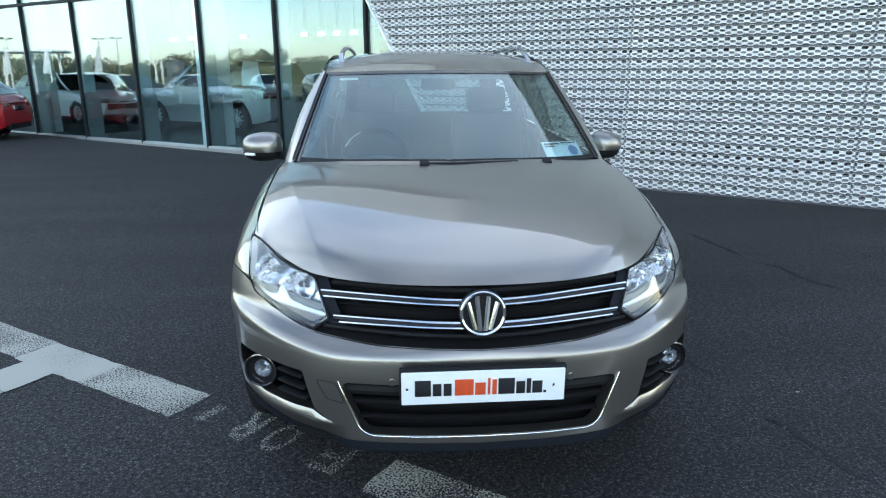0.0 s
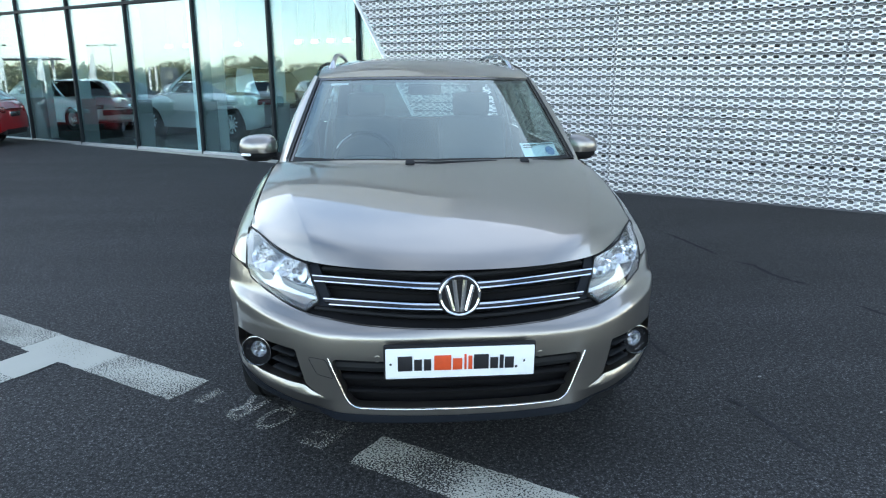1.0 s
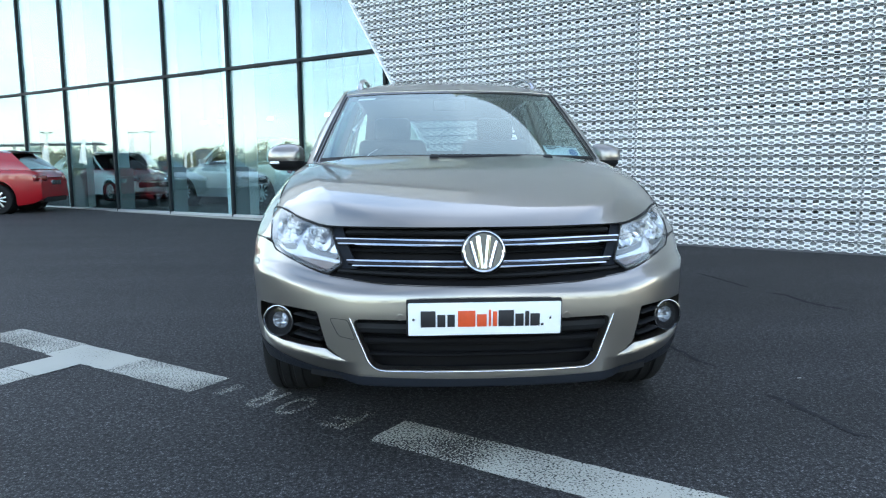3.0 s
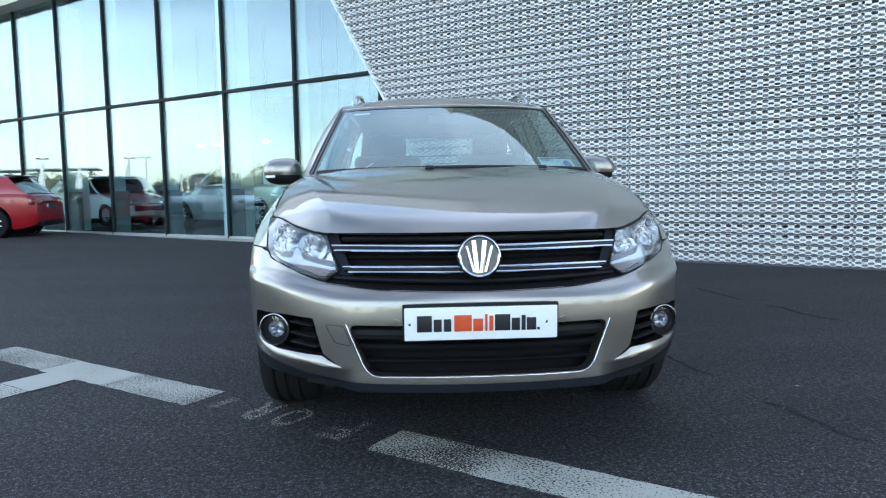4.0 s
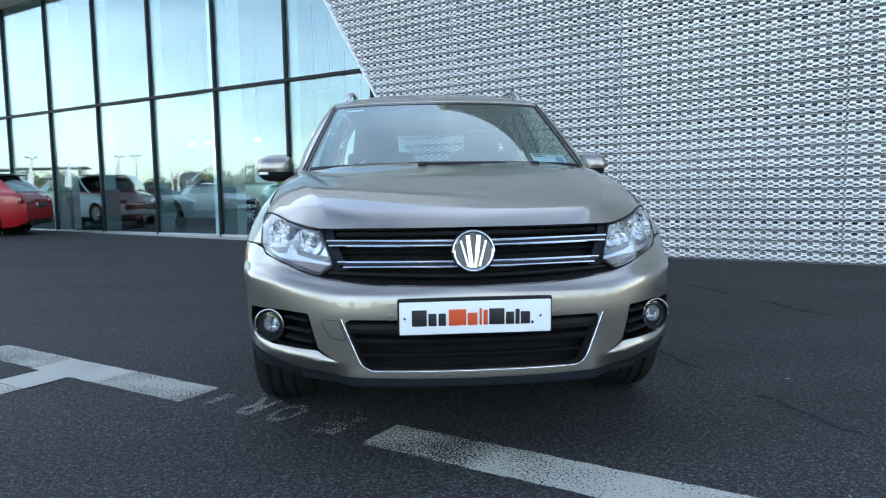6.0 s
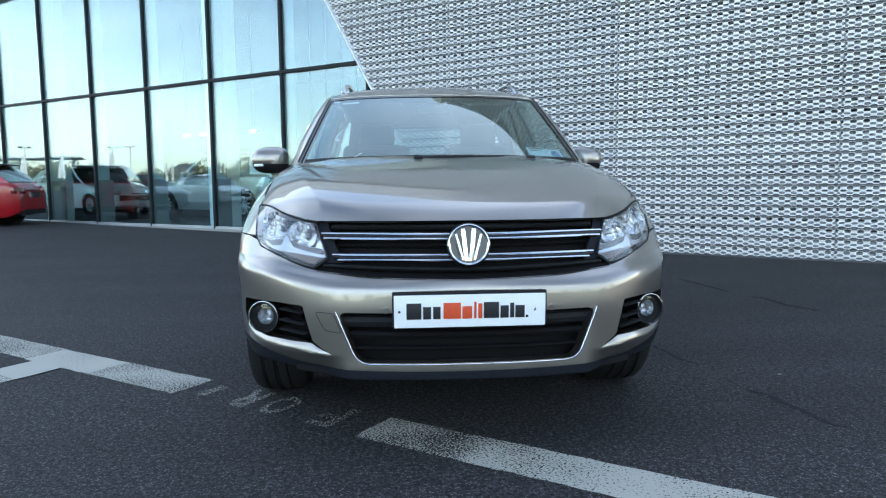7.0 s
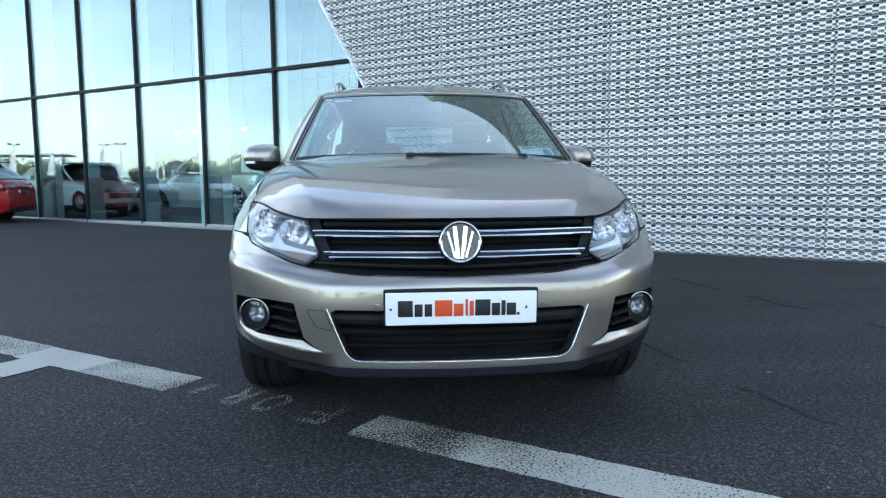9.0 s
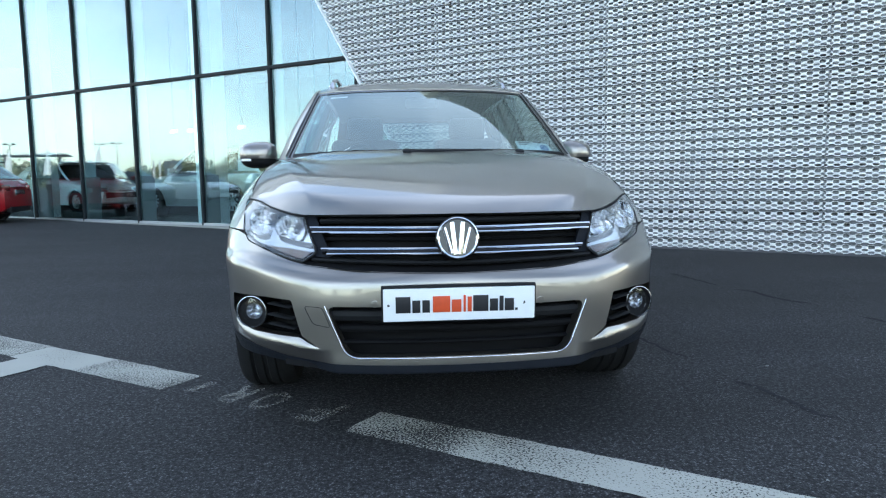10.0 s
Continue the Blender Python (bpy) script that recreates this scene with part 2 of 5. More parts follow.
M_PLATE = material("white_plate", (0.82, 0.84, 0.86), rough=0.35, vary=0.03)
M_INK = material("black_ink", (0.012, 0.012, 0.015), rough=0.5)
M_ORANGE = material("orange_ink", (0.62, 0.075, 0.02), rough=0.5)
M_BLUEINK = material("pale_blue_ink", (0.12, 0.25, 0.5), rough=0.5)
M_CLOTH = material("dark_seat_cloth", (0.03, 0.031, 0.034), rough=0.9, vary=0.2, bump=0.3, bump_scale=300.0)
M_DASH = material("dashboard_plastic", (0.022, 0.023, 0.026), rough=0.6, vary=0.15, bump=0.15, bump_scale=400.0)
M_HEADLINER = material("headliner", (0.16, 0.165, 0.165), rough=0.9, vary=0.08)
M_TAIL = material("red_lamp_plastic", (0.14, 0.003, 0.007), rough=0.15, coat=1.0)
M_LENS = glass("clear_lens", (0.97, 0.98, 1.0), 0.06, steep=4.0)
M_SCREEN = glass("windscreen_glass", (0.60, 0.72, 0.73), 0.13, gloss=(0.84, 0.97, 0.94))
M_CARGLASS = glass("car_side_glass", (0.55, 0.68, 0.66), 0.06)
M_PRIVACY = glass("privacy_car_glass", (0.30, 0.41, 0.40), 0.07)
M_TINTED = glass("tinted_car_glass", (0.10, 0.13, 0.13), 0.08)
M_CURTAIN = glass("curtain_glass", (0.80, 0.92, 0.93), 0.14, wave=0.02, gloss=(0.83, 0.95, 0.99))
M_FACADE = material("white_perforated_metal", (0.87, 0.86, 0.845), rough=0.50, metal=0.10, vary=0.05, scale=0.8, fine=25.0, piece=0.03)
M_BACKING = material("grey_cladding", (0.37, 0.372, 0.375), rough=0.7, vary=0.12, scale=1.0)
M_EDGE = material("white_metal_edge", (0.82, 0.84, 0.86), rough=0.35, vary=0.04)
M_MULLION = material("anthracite_aluminium", (0.010, 0.014, 0.017), rough=0.55, metal=0.0, vary=0.08, spec=0.2)
M_FIN = material("grey_mullion_fin", (0.42, 0.52, 0.54), rough=0.5, vary=0.08)
M_KERB = material("pale_concrete", (0.26, 0.26, 0.25), rough=0.85, vary=0.15, bump=0.3, bump_scale=60.0)
M_SOFFIT = material("beige_soffit", (0.62, 0.57, 0.50), rough=0.7, vary=0.06)
# indoor dimness is put into the showroom's wall, ceiling and floor colours
M_INTWALL = material("dimmed_showroom_wall", (0.20, 0.21, 0.21), rough=0.8, vary=0.06)
M_INTFLOOR = material("dimmed_showroom_tile", (0.035, 0.036, 0.036), rough=0.25, vary=0.06)
M_COLUMN = material("white_column", (0.80, 0.82, 0.82), rough=0.6, vary=0.04)
M_SPOT = lamp_material("spot_lamp", (1.0, 0.97, 0.92), 2.2)
# leaf green lightened, with the haze of distance mixed into the colour
M_LEAF = material("hazy_tree_leaves", (0.21, 0.215, 0.13), rough=0.7, vary=0.4, scale=0.3, fine=2.0)
M_BARK = material("bark", (0.10, 0.08, 0.06), rough=0.9, vary=0.25, bump=0.4, bump_scale=15.0)
M_GRASS = material("verge_grass", (0.12, 0.125, 0.06), rough=0.9, vary=0.3, scale=0.4, fine=5.0)
M_POLE = material("galvanised_steel", (0.42, 0.43, 0.44), rough=0.45, metal=0.8, vary=0.1)
M_FLAG = material("white_flag_cloth", (0.75, 0.76, 0.78), rough=0.9, vary=0.06)
M_SIGN = material("grey_sign_panel", (0.13, 0.145, 0.165), rough=0.4, vary=0.06)

M_FINBASE = material("grey_convector", (0.24, 0.26, 0.265), rough=0.5, vary=0.08)
# the shade inside the facade grooves, put in as a darker grey
M_GROOVE_SHADE = material("groove_shade_grey", (0.17, 0.175, 0.18), rough=0.7, vary=0.12, scale=1.0)
M_BROW = material("smoked_lamp_brow", (0.07, 0.075, 0.08), rough=0.3, vary=0.06)
M_WEB = material("satin_lamp_web", (0.38, 0.40, 0.42), rough=0.25, metal=0.7, vary=0.05)
M_RING = material("dark_chrome_ring", (0.40, 0.41, 0.43), rough=0.2, metal=1.0, vary=0.05)

# ---- building helpers ----


def link(name, bm, mat, parent=None, label="", smooth=True, sharp=35.0):
    """Links a bmesh as one mesh object, under a thing where one is given."""
    me = bpy.data.meshes.new(name)
    if smooth:
        for f in bm.faces:
            f.smooth = True
        for e in bm.edges:
            if len(e.link_faces) == 2 and e.calc_face_angle(0.0) > radians(sharp):
                e.smooth = False
    bm.to_mesh(me)
    bm.free()
    me.materials.append(mat)
    ob = new(name, me)
    if parent is not None:
        ob.parent = parent
        ob.matrix_parent_inverse = parent.matrix_world.inverted()
    if label:
        ob["label"] = label
    return ob


part = link


def thing(name, x, y, z, label, category, group="", turn=0.0):
    ob = new(name)
    ob.matrix_world = pose(x, y, z, 0, 0, turn)
    ob.matrix_basis = pose(x, y, z, 0, 0, turn)
    return tagged(ob, label, category, group)


def curve(pts):
    """A smooth function through (a, b) knots, flat beyond its ends."""
    xs, ys = np.array([p[0] for p in pts], float), np.array([p[1] for p in pts], float)
    h, dl = np.diff(xs), np.diff(ys) / np.diff(xs)
    m = np.zeros(len(xs))
    m[0], m[-1] = dl[0], dl[-1]
    for i in range(1, len(xs) - 1):
        if dl[i - 1] * dl[i] > 0:
            a, b = 2 * h[i] + h[i - 1], h[i] + 2 * h[i - 1]
            m[i] = (a + b) / (a / dl[i - 1] + b / dl[i])

    def f(v):
        v = min(max(float(v), xs[0]), xs[-1])
        i = min(int(np.searchsorted(xs, v, "right")) - 1, len(xs) - 2)
        t = (v - xs[i]) / h[i]
        return float((1 + 2 * t) * (1 - t) ** 2 * ys[i] + t * (1 - t) ** 2 * h[i] * m[i] + t * t * (3 - 2 * t) * ys[i + 1] + t * t * (t - 1) * h[i] * m[i + 1])

    return f


def smooth01(v):
    v = min(max(v, 0.0), 1.0)
    return v * v * (3 - 2 * v)


def inside(p, poly):
    x, y, c = p[0], p[1], False
    for (x1, y1), (x2, y2) in zip(poly, poly[1:] + poly[:1]):
        if (y1 > y) != (y2 > y) and x < (x2 - x1) * (y - y1) / (y2 - y1) + x1:
            c = not c
    return c


def nearest(p, poly):
    best, q = 1e9, p
    for (x1, y1), (x2, y2) in zip(poly, poly[1:] + poly[:1]):
        dx, dy = x2 - x1, y2 - y1
        k = min(max(((p[0] - x1) * dx + (p[1] - y1) * dy) / (dx * dx + dy * dy + 1e-12), 0), 1)
        c = (x1 + k * dx, y1 + k * dy)
        e = (c[0] - p[0]) ** 2 + (c[1] - p[1]) ** 2
        if e < best:
            best, q = e, c
    return q


def rounded(poly, r=0.02, n=4):
    """A polygon with its corners rounded."""
    out = []
    for i, p in enumerate(poly):
        a, b = Vector(poly[i - 1]), Vector(poly[(i + 1) % len(poly)])
        p = Vector(p)
        ra = min(r, (a - p).length * 0.45)
        rb = min(r, (b - p).length * 0.45)
        s, e = p + (a - p).normalized() * ra, p + (b - p).normalized() * rb
        for k in range(n + 1):
            t = k / n
            out.append(tuple((1 - t) ** 2 * s + 2 * t * (1 - t) * p + t * t * e))
    return out


def patch(f, us, vs, holes=(), outline=None, lip=None, lip_out=None, zfun=None):
    """A sheet f(u, v), cut to an outline and with holes whose rims lie on the given polygons.
    lip: a vector by which the rims of the holes turn inwards; lip_out: the same for the outer edge."""
    bm = bmesh.new()
    dom = [[(u, zfun(u, v) if zfun else v) for v in vs] for u in us]
    nu, nv = len(us), len(vs)
    keep = {}
    for i in range(nu - 1):
        for j in range(nv - 1):
            c = [sum(dom[a][b][k] for a in (i, i + 1) for b in (j, j + 1)) / 4 for k in (0, 1)]
            which = -1 if outline and not inside(c, outline) else next((k for k, h in enumerate(holes) if inside(c, h)), None)
            keep[i, j] = which
    pos, verts, tag = {}, {}, {}
    for i in range(nu):
        for j in range(nv):
            around = [keep[a, b] for a in (i - 1, i) for b in (j - 1, j) if (a, b) in keep]
            gone = [w for w in around if w is not None]
            if any(w is None for w in around):
                p = dom[i][j]
                if gone:
                    p = nearest(p, outline if gone[0] == -1 else holes[gone[0]])
                    tag[i, j] = gone[0]
                pos[i, j] = p
                verts[i, j] = bm.verts.new(f(*p))
    for (i, j), w in keep.items():
        if w is None:
            try:
                bm.faces.new([verts[i, j], verts[i + 1, j], verts[i + 1, j + 1], verts[i, j + 1]])
            except ValueError:
                pass
    back = {v: k for k, v in verts.items()}
    rim = [e for e in bm.edges if len(e.link_faces) == 1]
    for vec, wanted in ((lip, True), (lip_out, False)):
        if vec is None:
            continue
        made = {}

        def moved(v):
            if v not in made:
                d = vec(v.co) if callable(vec) else Vector(vec)
                made[v] = bm.verts.new(v.co + d)
            return made[v]

        for e in rim:
            a, b = e.verts
            hole = all(tag.get(back[v], -1) >= 0 for v in (a, b))
            if hole == wanted:
                try:
                    bm.faces.new([a, b, moved(b), moved(a)])
                except ValueError:
                    pass
    bmesh.ops.recalc_face_normals(bm, faces=bm.faces)
    return bm


def box(bm, size, m=None, bevel=0.0, segs=2):
    """Adds a bevelled box, its base at the origin of m."""
    start = set(bm.verts)
    bmesh.ops.create_cube(bm, size=1.0)
    vs = [v for v in bm.verts if v not in start]
    bmesh.ops.scale(bm, vec=size, verts=vs)
    if bevel:
        es = list({e for v in vs for e in v.link_edges})
        bmesh.ops.bevel(bm, geom=es, offset=bevel, segments=segs, affect="EDGES", profile=0.6)
        vs = [v for v in bm.verts if v not in start]
    bmesh.ops.transform(bm, matrix=(m or Matrix()), verts=vs)
    return bm


def block(size, m=None, bevel=0.0, segs=2):
    return box(bmesh.new(), size, m, bevel, segs)


def lathe(bm, profile, m=None, n=40, closed=False):
    """Turns a profile of (radius, height) about the local z axis."""
    rings = []
    m = m or Matrix()
    for r, h in profile:
        rings.append([bm.verts.new(m @ Vector((r * math.cos(2 * math.pi * k / n), r * math.sin(2 * math.pi * k / n), h))) for k in range(n)])
    pairs = list(zip(rings, rings[1:] + (rings[:1] if closed else [])))
    for a, b in pairs if closed else pairs[:len(rings) - 1]:
        for k in range(n):
            bm.faces.new([a[k], a[(k + 1) % n], b[(k + 1) % n], b[k]])
    return bm, rings


def turned(profile, m=None, n=40, closed=False, cap=False):
    bm, rings = lathe(bmesh.new(), profile, m, n, closed)
    if cap:
        for r in (rings[0], rings[-1]):
            bm.faces.new(r)
    bmesh.ops.recalc_face_normals(bm, faces=bm.faces)
    return bm


def tube(bm, path, w, h=None, n=8, up=(0, 0, 1), closed=False):
    """Sweeps an oval section along a path."""
    h = h or w
    path = [Vector(p) for p in path]
    rings = []
    for i, p in enumerate(path):
        a = path[i - 1] if i or closed else p
        b = path[(i + 1) % len(path)] if i < len(path) - 1 or closed else p
        t = (b - a).normalized()
        s = t.cross(Vector(up))
        s = s.normalized() if s.length > 1e-6 else Vector((1, 0, 0))
        q = s.cross(t).normalized()
        rings.append([bm.verts.new(p + s * (w * math.cos(2 * math.pi * k / n)) + q * (h * math.sin(2 * math.pi * k / n))) for k in range(n)])
    for a, b in zip(rings, rings[1:] + (rings[:1] if closed else [])):
        if a is b:
            continue
        for k in range(n):
            bm.faces.new([a[k], a[(k + 1) % n], b[(k + 1) % n], b[k]])
    if not closed:
        bm.faces.new(rings[0])
        bm.faces.new(rings[-1])
    bmesh.ops.recalc_face_normals(bm, faces=bm.faces)
    return bm


def prism(poly, depth, m=None):
    """A flat polygon in local x, y given a thickness along z."""
    bm = bmesh.new()
    m = m or Matrix()
    a = [bm.verts.new(m @ Vector((x, y, 0))) for x, y in poly]
    b = [bm.verts.new(m @ Vector((x, y, depth))) for x, y in poly]
    bm.faces.new(a)
    bm.faces.new(b)
    for i in range(len(poly)):
        j = (i + 1) % len(poly)
        bm.faces.new([a[i], a[j], b[j], b[i]])
    bmesh.ops.recalc_face_normals(bm, faces=bm.faces)
    return bm


# ---- the site: axes of the building ----
# s runs along the front to the far end, w out of it towards the car park
PX, PY = -3.755, 11.324
DX, DY = math.cos(radians(145)), math.sin(radians(145))
NX, NY = -DY, DX


def site(s, w, z=0.0):
    return Vector((PX + s * DX + w * NX, PY + s * DY + w * NY, z))


def site_pose(s, w, z=0.0, turn=0.0):
    """Local x along s, local y out of the building."""
    p = site(s, w, z)
    return pose(p.x, p.y, p.z, 0, 0, 145 + turn)


def ground_z(x, y):
    s = (x - PX) * DX + (y - PY) * DY
    w = (x - PX) * NX + (y - PY) * NY
    return min(max(0.05 + 0.0085 * s, 0.0), 0.13) * smooth01(1 - (w - 0.5) / 8.0)

# ---- ground ----


def build_ground():
    xs = sorted(set([-600, -250, -120, -60, -40] + list(np.arange(-30, 20.1, 1.0)) + [30, 60, 120, 250, 600]))
    ys = sorted(set([-600, -250, -120, -60, -30, -15] + list(np.arange(-8, 30.1, 1.0)) + [45, 80, 150, 300, 600]))
    bm = bmesh.new()
    grid = [[bm.verts.new((x, y, ground_z(x, y))) for y in ys] for x in xs]
    for i in range(len(xs) - 1):
        for j in range(len(ys) - 1):
            bm.faces.new([grid[i][j], grid[i + 1][j], grid[i + 1][j + 1], grid[i][j + 1]])
    return tagged(link("ground", bm, M_ASPHALT), "dark grey asphalt forecourt with fine stone grain", "ground", kind="structure")


ground = build_ground()
ORX, ORY = -0.427, 0.253


def mark_pose(a, b):
    """A place on the parking lines: a along them, b towards the car park, 3 mm proud."""
    return pose(ORX + a * DX + b * NX, ORY + a * DY + b * NY, 0.003, 0, 0, 145)


def strip(name, a0, a1, b0, b1, mat, label, lift=0.0):
    bm = bmesh.new()
    na, nb = max(2, int((a1 - a0) / 0.06)), max(2, int((b1 - b0) / 0.06))
    rng = random.Random(name + str(a0))
    g = [[bm.verts.new((a0 + (a1 - a0) * i / na + (rng.uniform(-.006, .006) if i in (0, na) else 0),
                        b0 + (b1 - b0) * j / nb + (rng.uniform(-.004, .004) if j in (0, nb) else 0), 0)) for j in range(nb + 1)] for i in range(na + 1)]
    for i in range(na):
        for j in range(nb):
            bm.faces.new([g[i][j], g[i + 1][j], g[i + 1][j + 1], g[i][j + 1]])
    ob = link(name, bm, mat, smooth=False)
    ob.matrix_world = pose(0, 0, lift) @ mark_pose(0, 0)
    return tagged(ob, label, "road marking", "parking bay lines", kind="structure")


strip("bay_line", -4.2, 0.0, -0.235, 0.0, M_PAINT_END, "white painted bay line with a heavily worn end")
strip("bay_line", 1.06, 2.32, -0.24, 0.0, M_PAINT_JOIN, "white bay line, bright at a junction and speckled beyond")
strip("bay_line", 2.32, 3.07, -0.25, -0.01, M_PAINT_WORN, "worn white far end of a bay line")
strip("bay_line", 1.94, 2.22, -0.03, 0.24, M_PAINT_FRESH, "bright white start of a bay divider line", 0.002)
strip("bay_line", 1.94, 2.22, 0.24, 4.5, M_PAINT, "white bay divider line running off the junction")


def faded_word():
    """The worn word painted between two bay lines."""
    bm = bmesh.new()
    for letter, a0, a1 in (("F", 0.147, 0.275), ("O", 0.435, 0.566), ("R", 0.634, 0.768)):
        cu = bpy.data.curves.new("letter", "FONT")
        cu.body, cu.size, cu.offset = letter, 0.325, 0.008
        cu.resolution_u = 6
        ob = new("letter", cu)
        me = bpy.data.meshes.new_from_object(ob.evaluated_get(bpy.context.evaluated_depsgraph_get()))
        lo, hi = [(f(v.co.x for v in me.vertices), f(v.co.y for v in me.vertices)) for f in (min, max)]
        me.transform(Matrix.Translation((a0, 0, 0)) @ Matrix.Diagonal(((a1 - a0) / (hi[0] - lo[0]), 0.224 / (hi[1] - lo[1]), 1, 1)) @ Matrix.Translation((-lo[0], -lo[1], 0)))
        bm.from_mesh(me)
        bpy.data.objects.remove(ob)
    w = link("faded_word", bm, M_PAINT_GHOST, smooth=False)
    w.matrix_world = mark_pose(0, -0.242)
    tagged(w, "almost worn away white lettering reading FOR on asphalt", "road marking", kind="structure")


faded_word()
strip("bay_line", 0.90, 0.96, -0.20, -0.05, M_PAINT_GHOST, "faint ghost of a painted stroke on asphalt")


def crack(name, pts, width, label):
    bm = bmesh.new()
    rng = random.Random(name)
    rows = []
    for (x0, y0), (x1, y1) in zip(pts, pts[1:]):
        for k in range(12):
            t = k / 12
            rows.append((x0 + (x1 - x0) * t + rng.uniform(-.008, .008), y0 + (y1 - y0) * t + rng.uniform(-.008, .008)))
    prev = None
    for i, (x, y) in enumerate(rows):
        w = width * 0.75 * rng.uniform(0.5, 1.0) * min(1.0, 0.25 + i / 6, 0.25 + (len(rows) - 1 - i) / 6)
        a, b = bm.verts.new((x - w, y - w * 0.5, 0.0025)), bm.verts.new((x + w, y + w * 0.5, 0.0025))
        if prev:
            bm.faces.new([prev[0], prev[1], b, a])
        prev = (a, b)
    return tagged(link(name, bm, M_SEAL, smooth=False), label, "crack", kind="structure")


M_SEAL = material("bitumen_seal", (0.034, 0.034, 0.037), rough=0.95, vary=0.2, spec=0.05)
crack("asphalt_crack", [(1.333, .647), (1.392, .572), (1.404, .443), (1.424, .338), (1.439, .194), (1.494, .146)], 0.019, "thin dark sealed crack in the asphalt")
crack("asphalt_crack", [(1.19, 1.75), (1.25, 1.35), (1.26, 1.204), (1.311, 1.057)], 0.019, "hairline dark crack in the asphalt")
crack("asphalt_crack", [(2.50, 4.1), (2.538, 3.83), (2.58, 3.445), (2.60, 3.25)], 0.03, "faint dark sealed crack in the asphalt")
crack("asphalt_crack", [(2.636, 3.044), (2.725, 2.91), (2.72, 2.657), (2.769, 2.481), (2.859, 2.341)], 0.032, "faint dark sealed crack in the asphalt")
crack("asphalt_crack", [(2.883, 1.904), (2.938, 1.692), (2.96, 1.45)], 0.03, "faint dark sealed crack in the asphalt")
for gx, gy, gs in ((1.636, .873, .012), (1.981, .467, .010), (2.0, .40, .007), (1.1, -.35, .006), (.4, -.55, .006)):
    chip = link("litter", prism([(0, 0), (gs, gs * .2), (gs * 1.4, gs * .9), (gs * .4, gs * .7)], .004, pose(gx, gy, .0, 0, 0, gx * 90)), M_KERB, smooth=False)
    tagged(chip, "tiny pale chip of litter lying on the asphalt", "litter", "litter chips")

# ---- the perforated facade ----
HOLE, ROW, RIB = 0.12634, 0.03125, 0.125
PANEL = 20.5 * HOLE
FAC_W = 0.10
EDGE_A, EDGE_B = (-4.98, 0.80), (-2.23, 5.34)


def edge_s(z):
    return EDGE_A[0] + (z - EDGE_A[1]) * (EDGE_B[0] - EDGE_A[0]) / (EDGE_B[1] - EDGE_A[1])


def panel_mesh(rows):
    """Pressed sheet metal: staggered rounded slots in a honeycomb web; every fourth row lies deep in a groove."""
    heights = (0.0290, 0.0260, 0.0390, 0.0310)
    slots = ((0.0318, 0.0138), (0.0308, 0.0126), (0.0325, 0.0202))
    round_slot = ((-.60, 1), (.60, 1), (.88, .76), (1, .30), (1, -.30), (.88, -.76), (.60, -1), (-.60, -1), (-.88, -.76), (-1, -.30), (-1, .30), (-.88, .76))
    half, c, amp = HOLE / 2, 0.0215, 0.0065
    verts, faces, known = [], [], {}
    for r in range(rows):
        k4 = r % 4
        h = heights[k4]
        zc = (r // 4) * RIB + sum(heights[:k4]) + h / 2
        groove = k4 == 3
        deep, sunk = (-0.046, -0.046) if groove else (-0.004, 0.003)
        top, bot = h / 2 + amp, h / 2 - amp
        rim = [(-c, top, 0), (c, top, 0), (half - c, bot, 0), (half, bot, 1), (half, -bot, 1), (half - c, -bot, 0),
               (c, -top, 0), (-c, -top, 0), (c - half, -bot, 0), (-half, -bot, 1), (-half, bot, 1), (c - half, bot, 0)]
        if groove:
            hole = [(x * 0.985, y * 0.985) for x, y, _ in rim]
        else:
            hole = [(slots[k4][0] * x, slots[k4][1] * y) for x, y in round_slot]
        for k in range(21):
            xc = (k + (0.0 if r % 2 else 0.5)) * HOLE
            ring, inner = [], []
            for (x, y, side), (u, v) in zip(rim, hole):
                d = sunk if side and groove else 0.003
                key = (round(min(max(xc + x, 0.002), PANEL - 0.002), 4), d, round(zc + y, 4))
                if key not in known:
                    known[key] = len(verts)
                    verts.append(key)
                ring.append(known[key])
                inner.append(len(verts))
                verts.append((min(max(xc + u, 0.004), PANEL - 0.004), deep, zc + v))
            for j in range(12):
                n = (j + 1) % 12
                if ring[j] != ring[n]:
                    faces.append((ring[j], inner[j], inner[n], ring[n]))
    me = bpy.data.meshes.new("panel")
    me.from_pydata(verts, [], faces)
    me.materials.append(M_FACADE)
    return me


FAC_ROWS = 232


M_FOOT = material("mottled_base_grey", (0.10, 0.10, 0.105), rough=0.8, vary=0.3, scale=2.0)


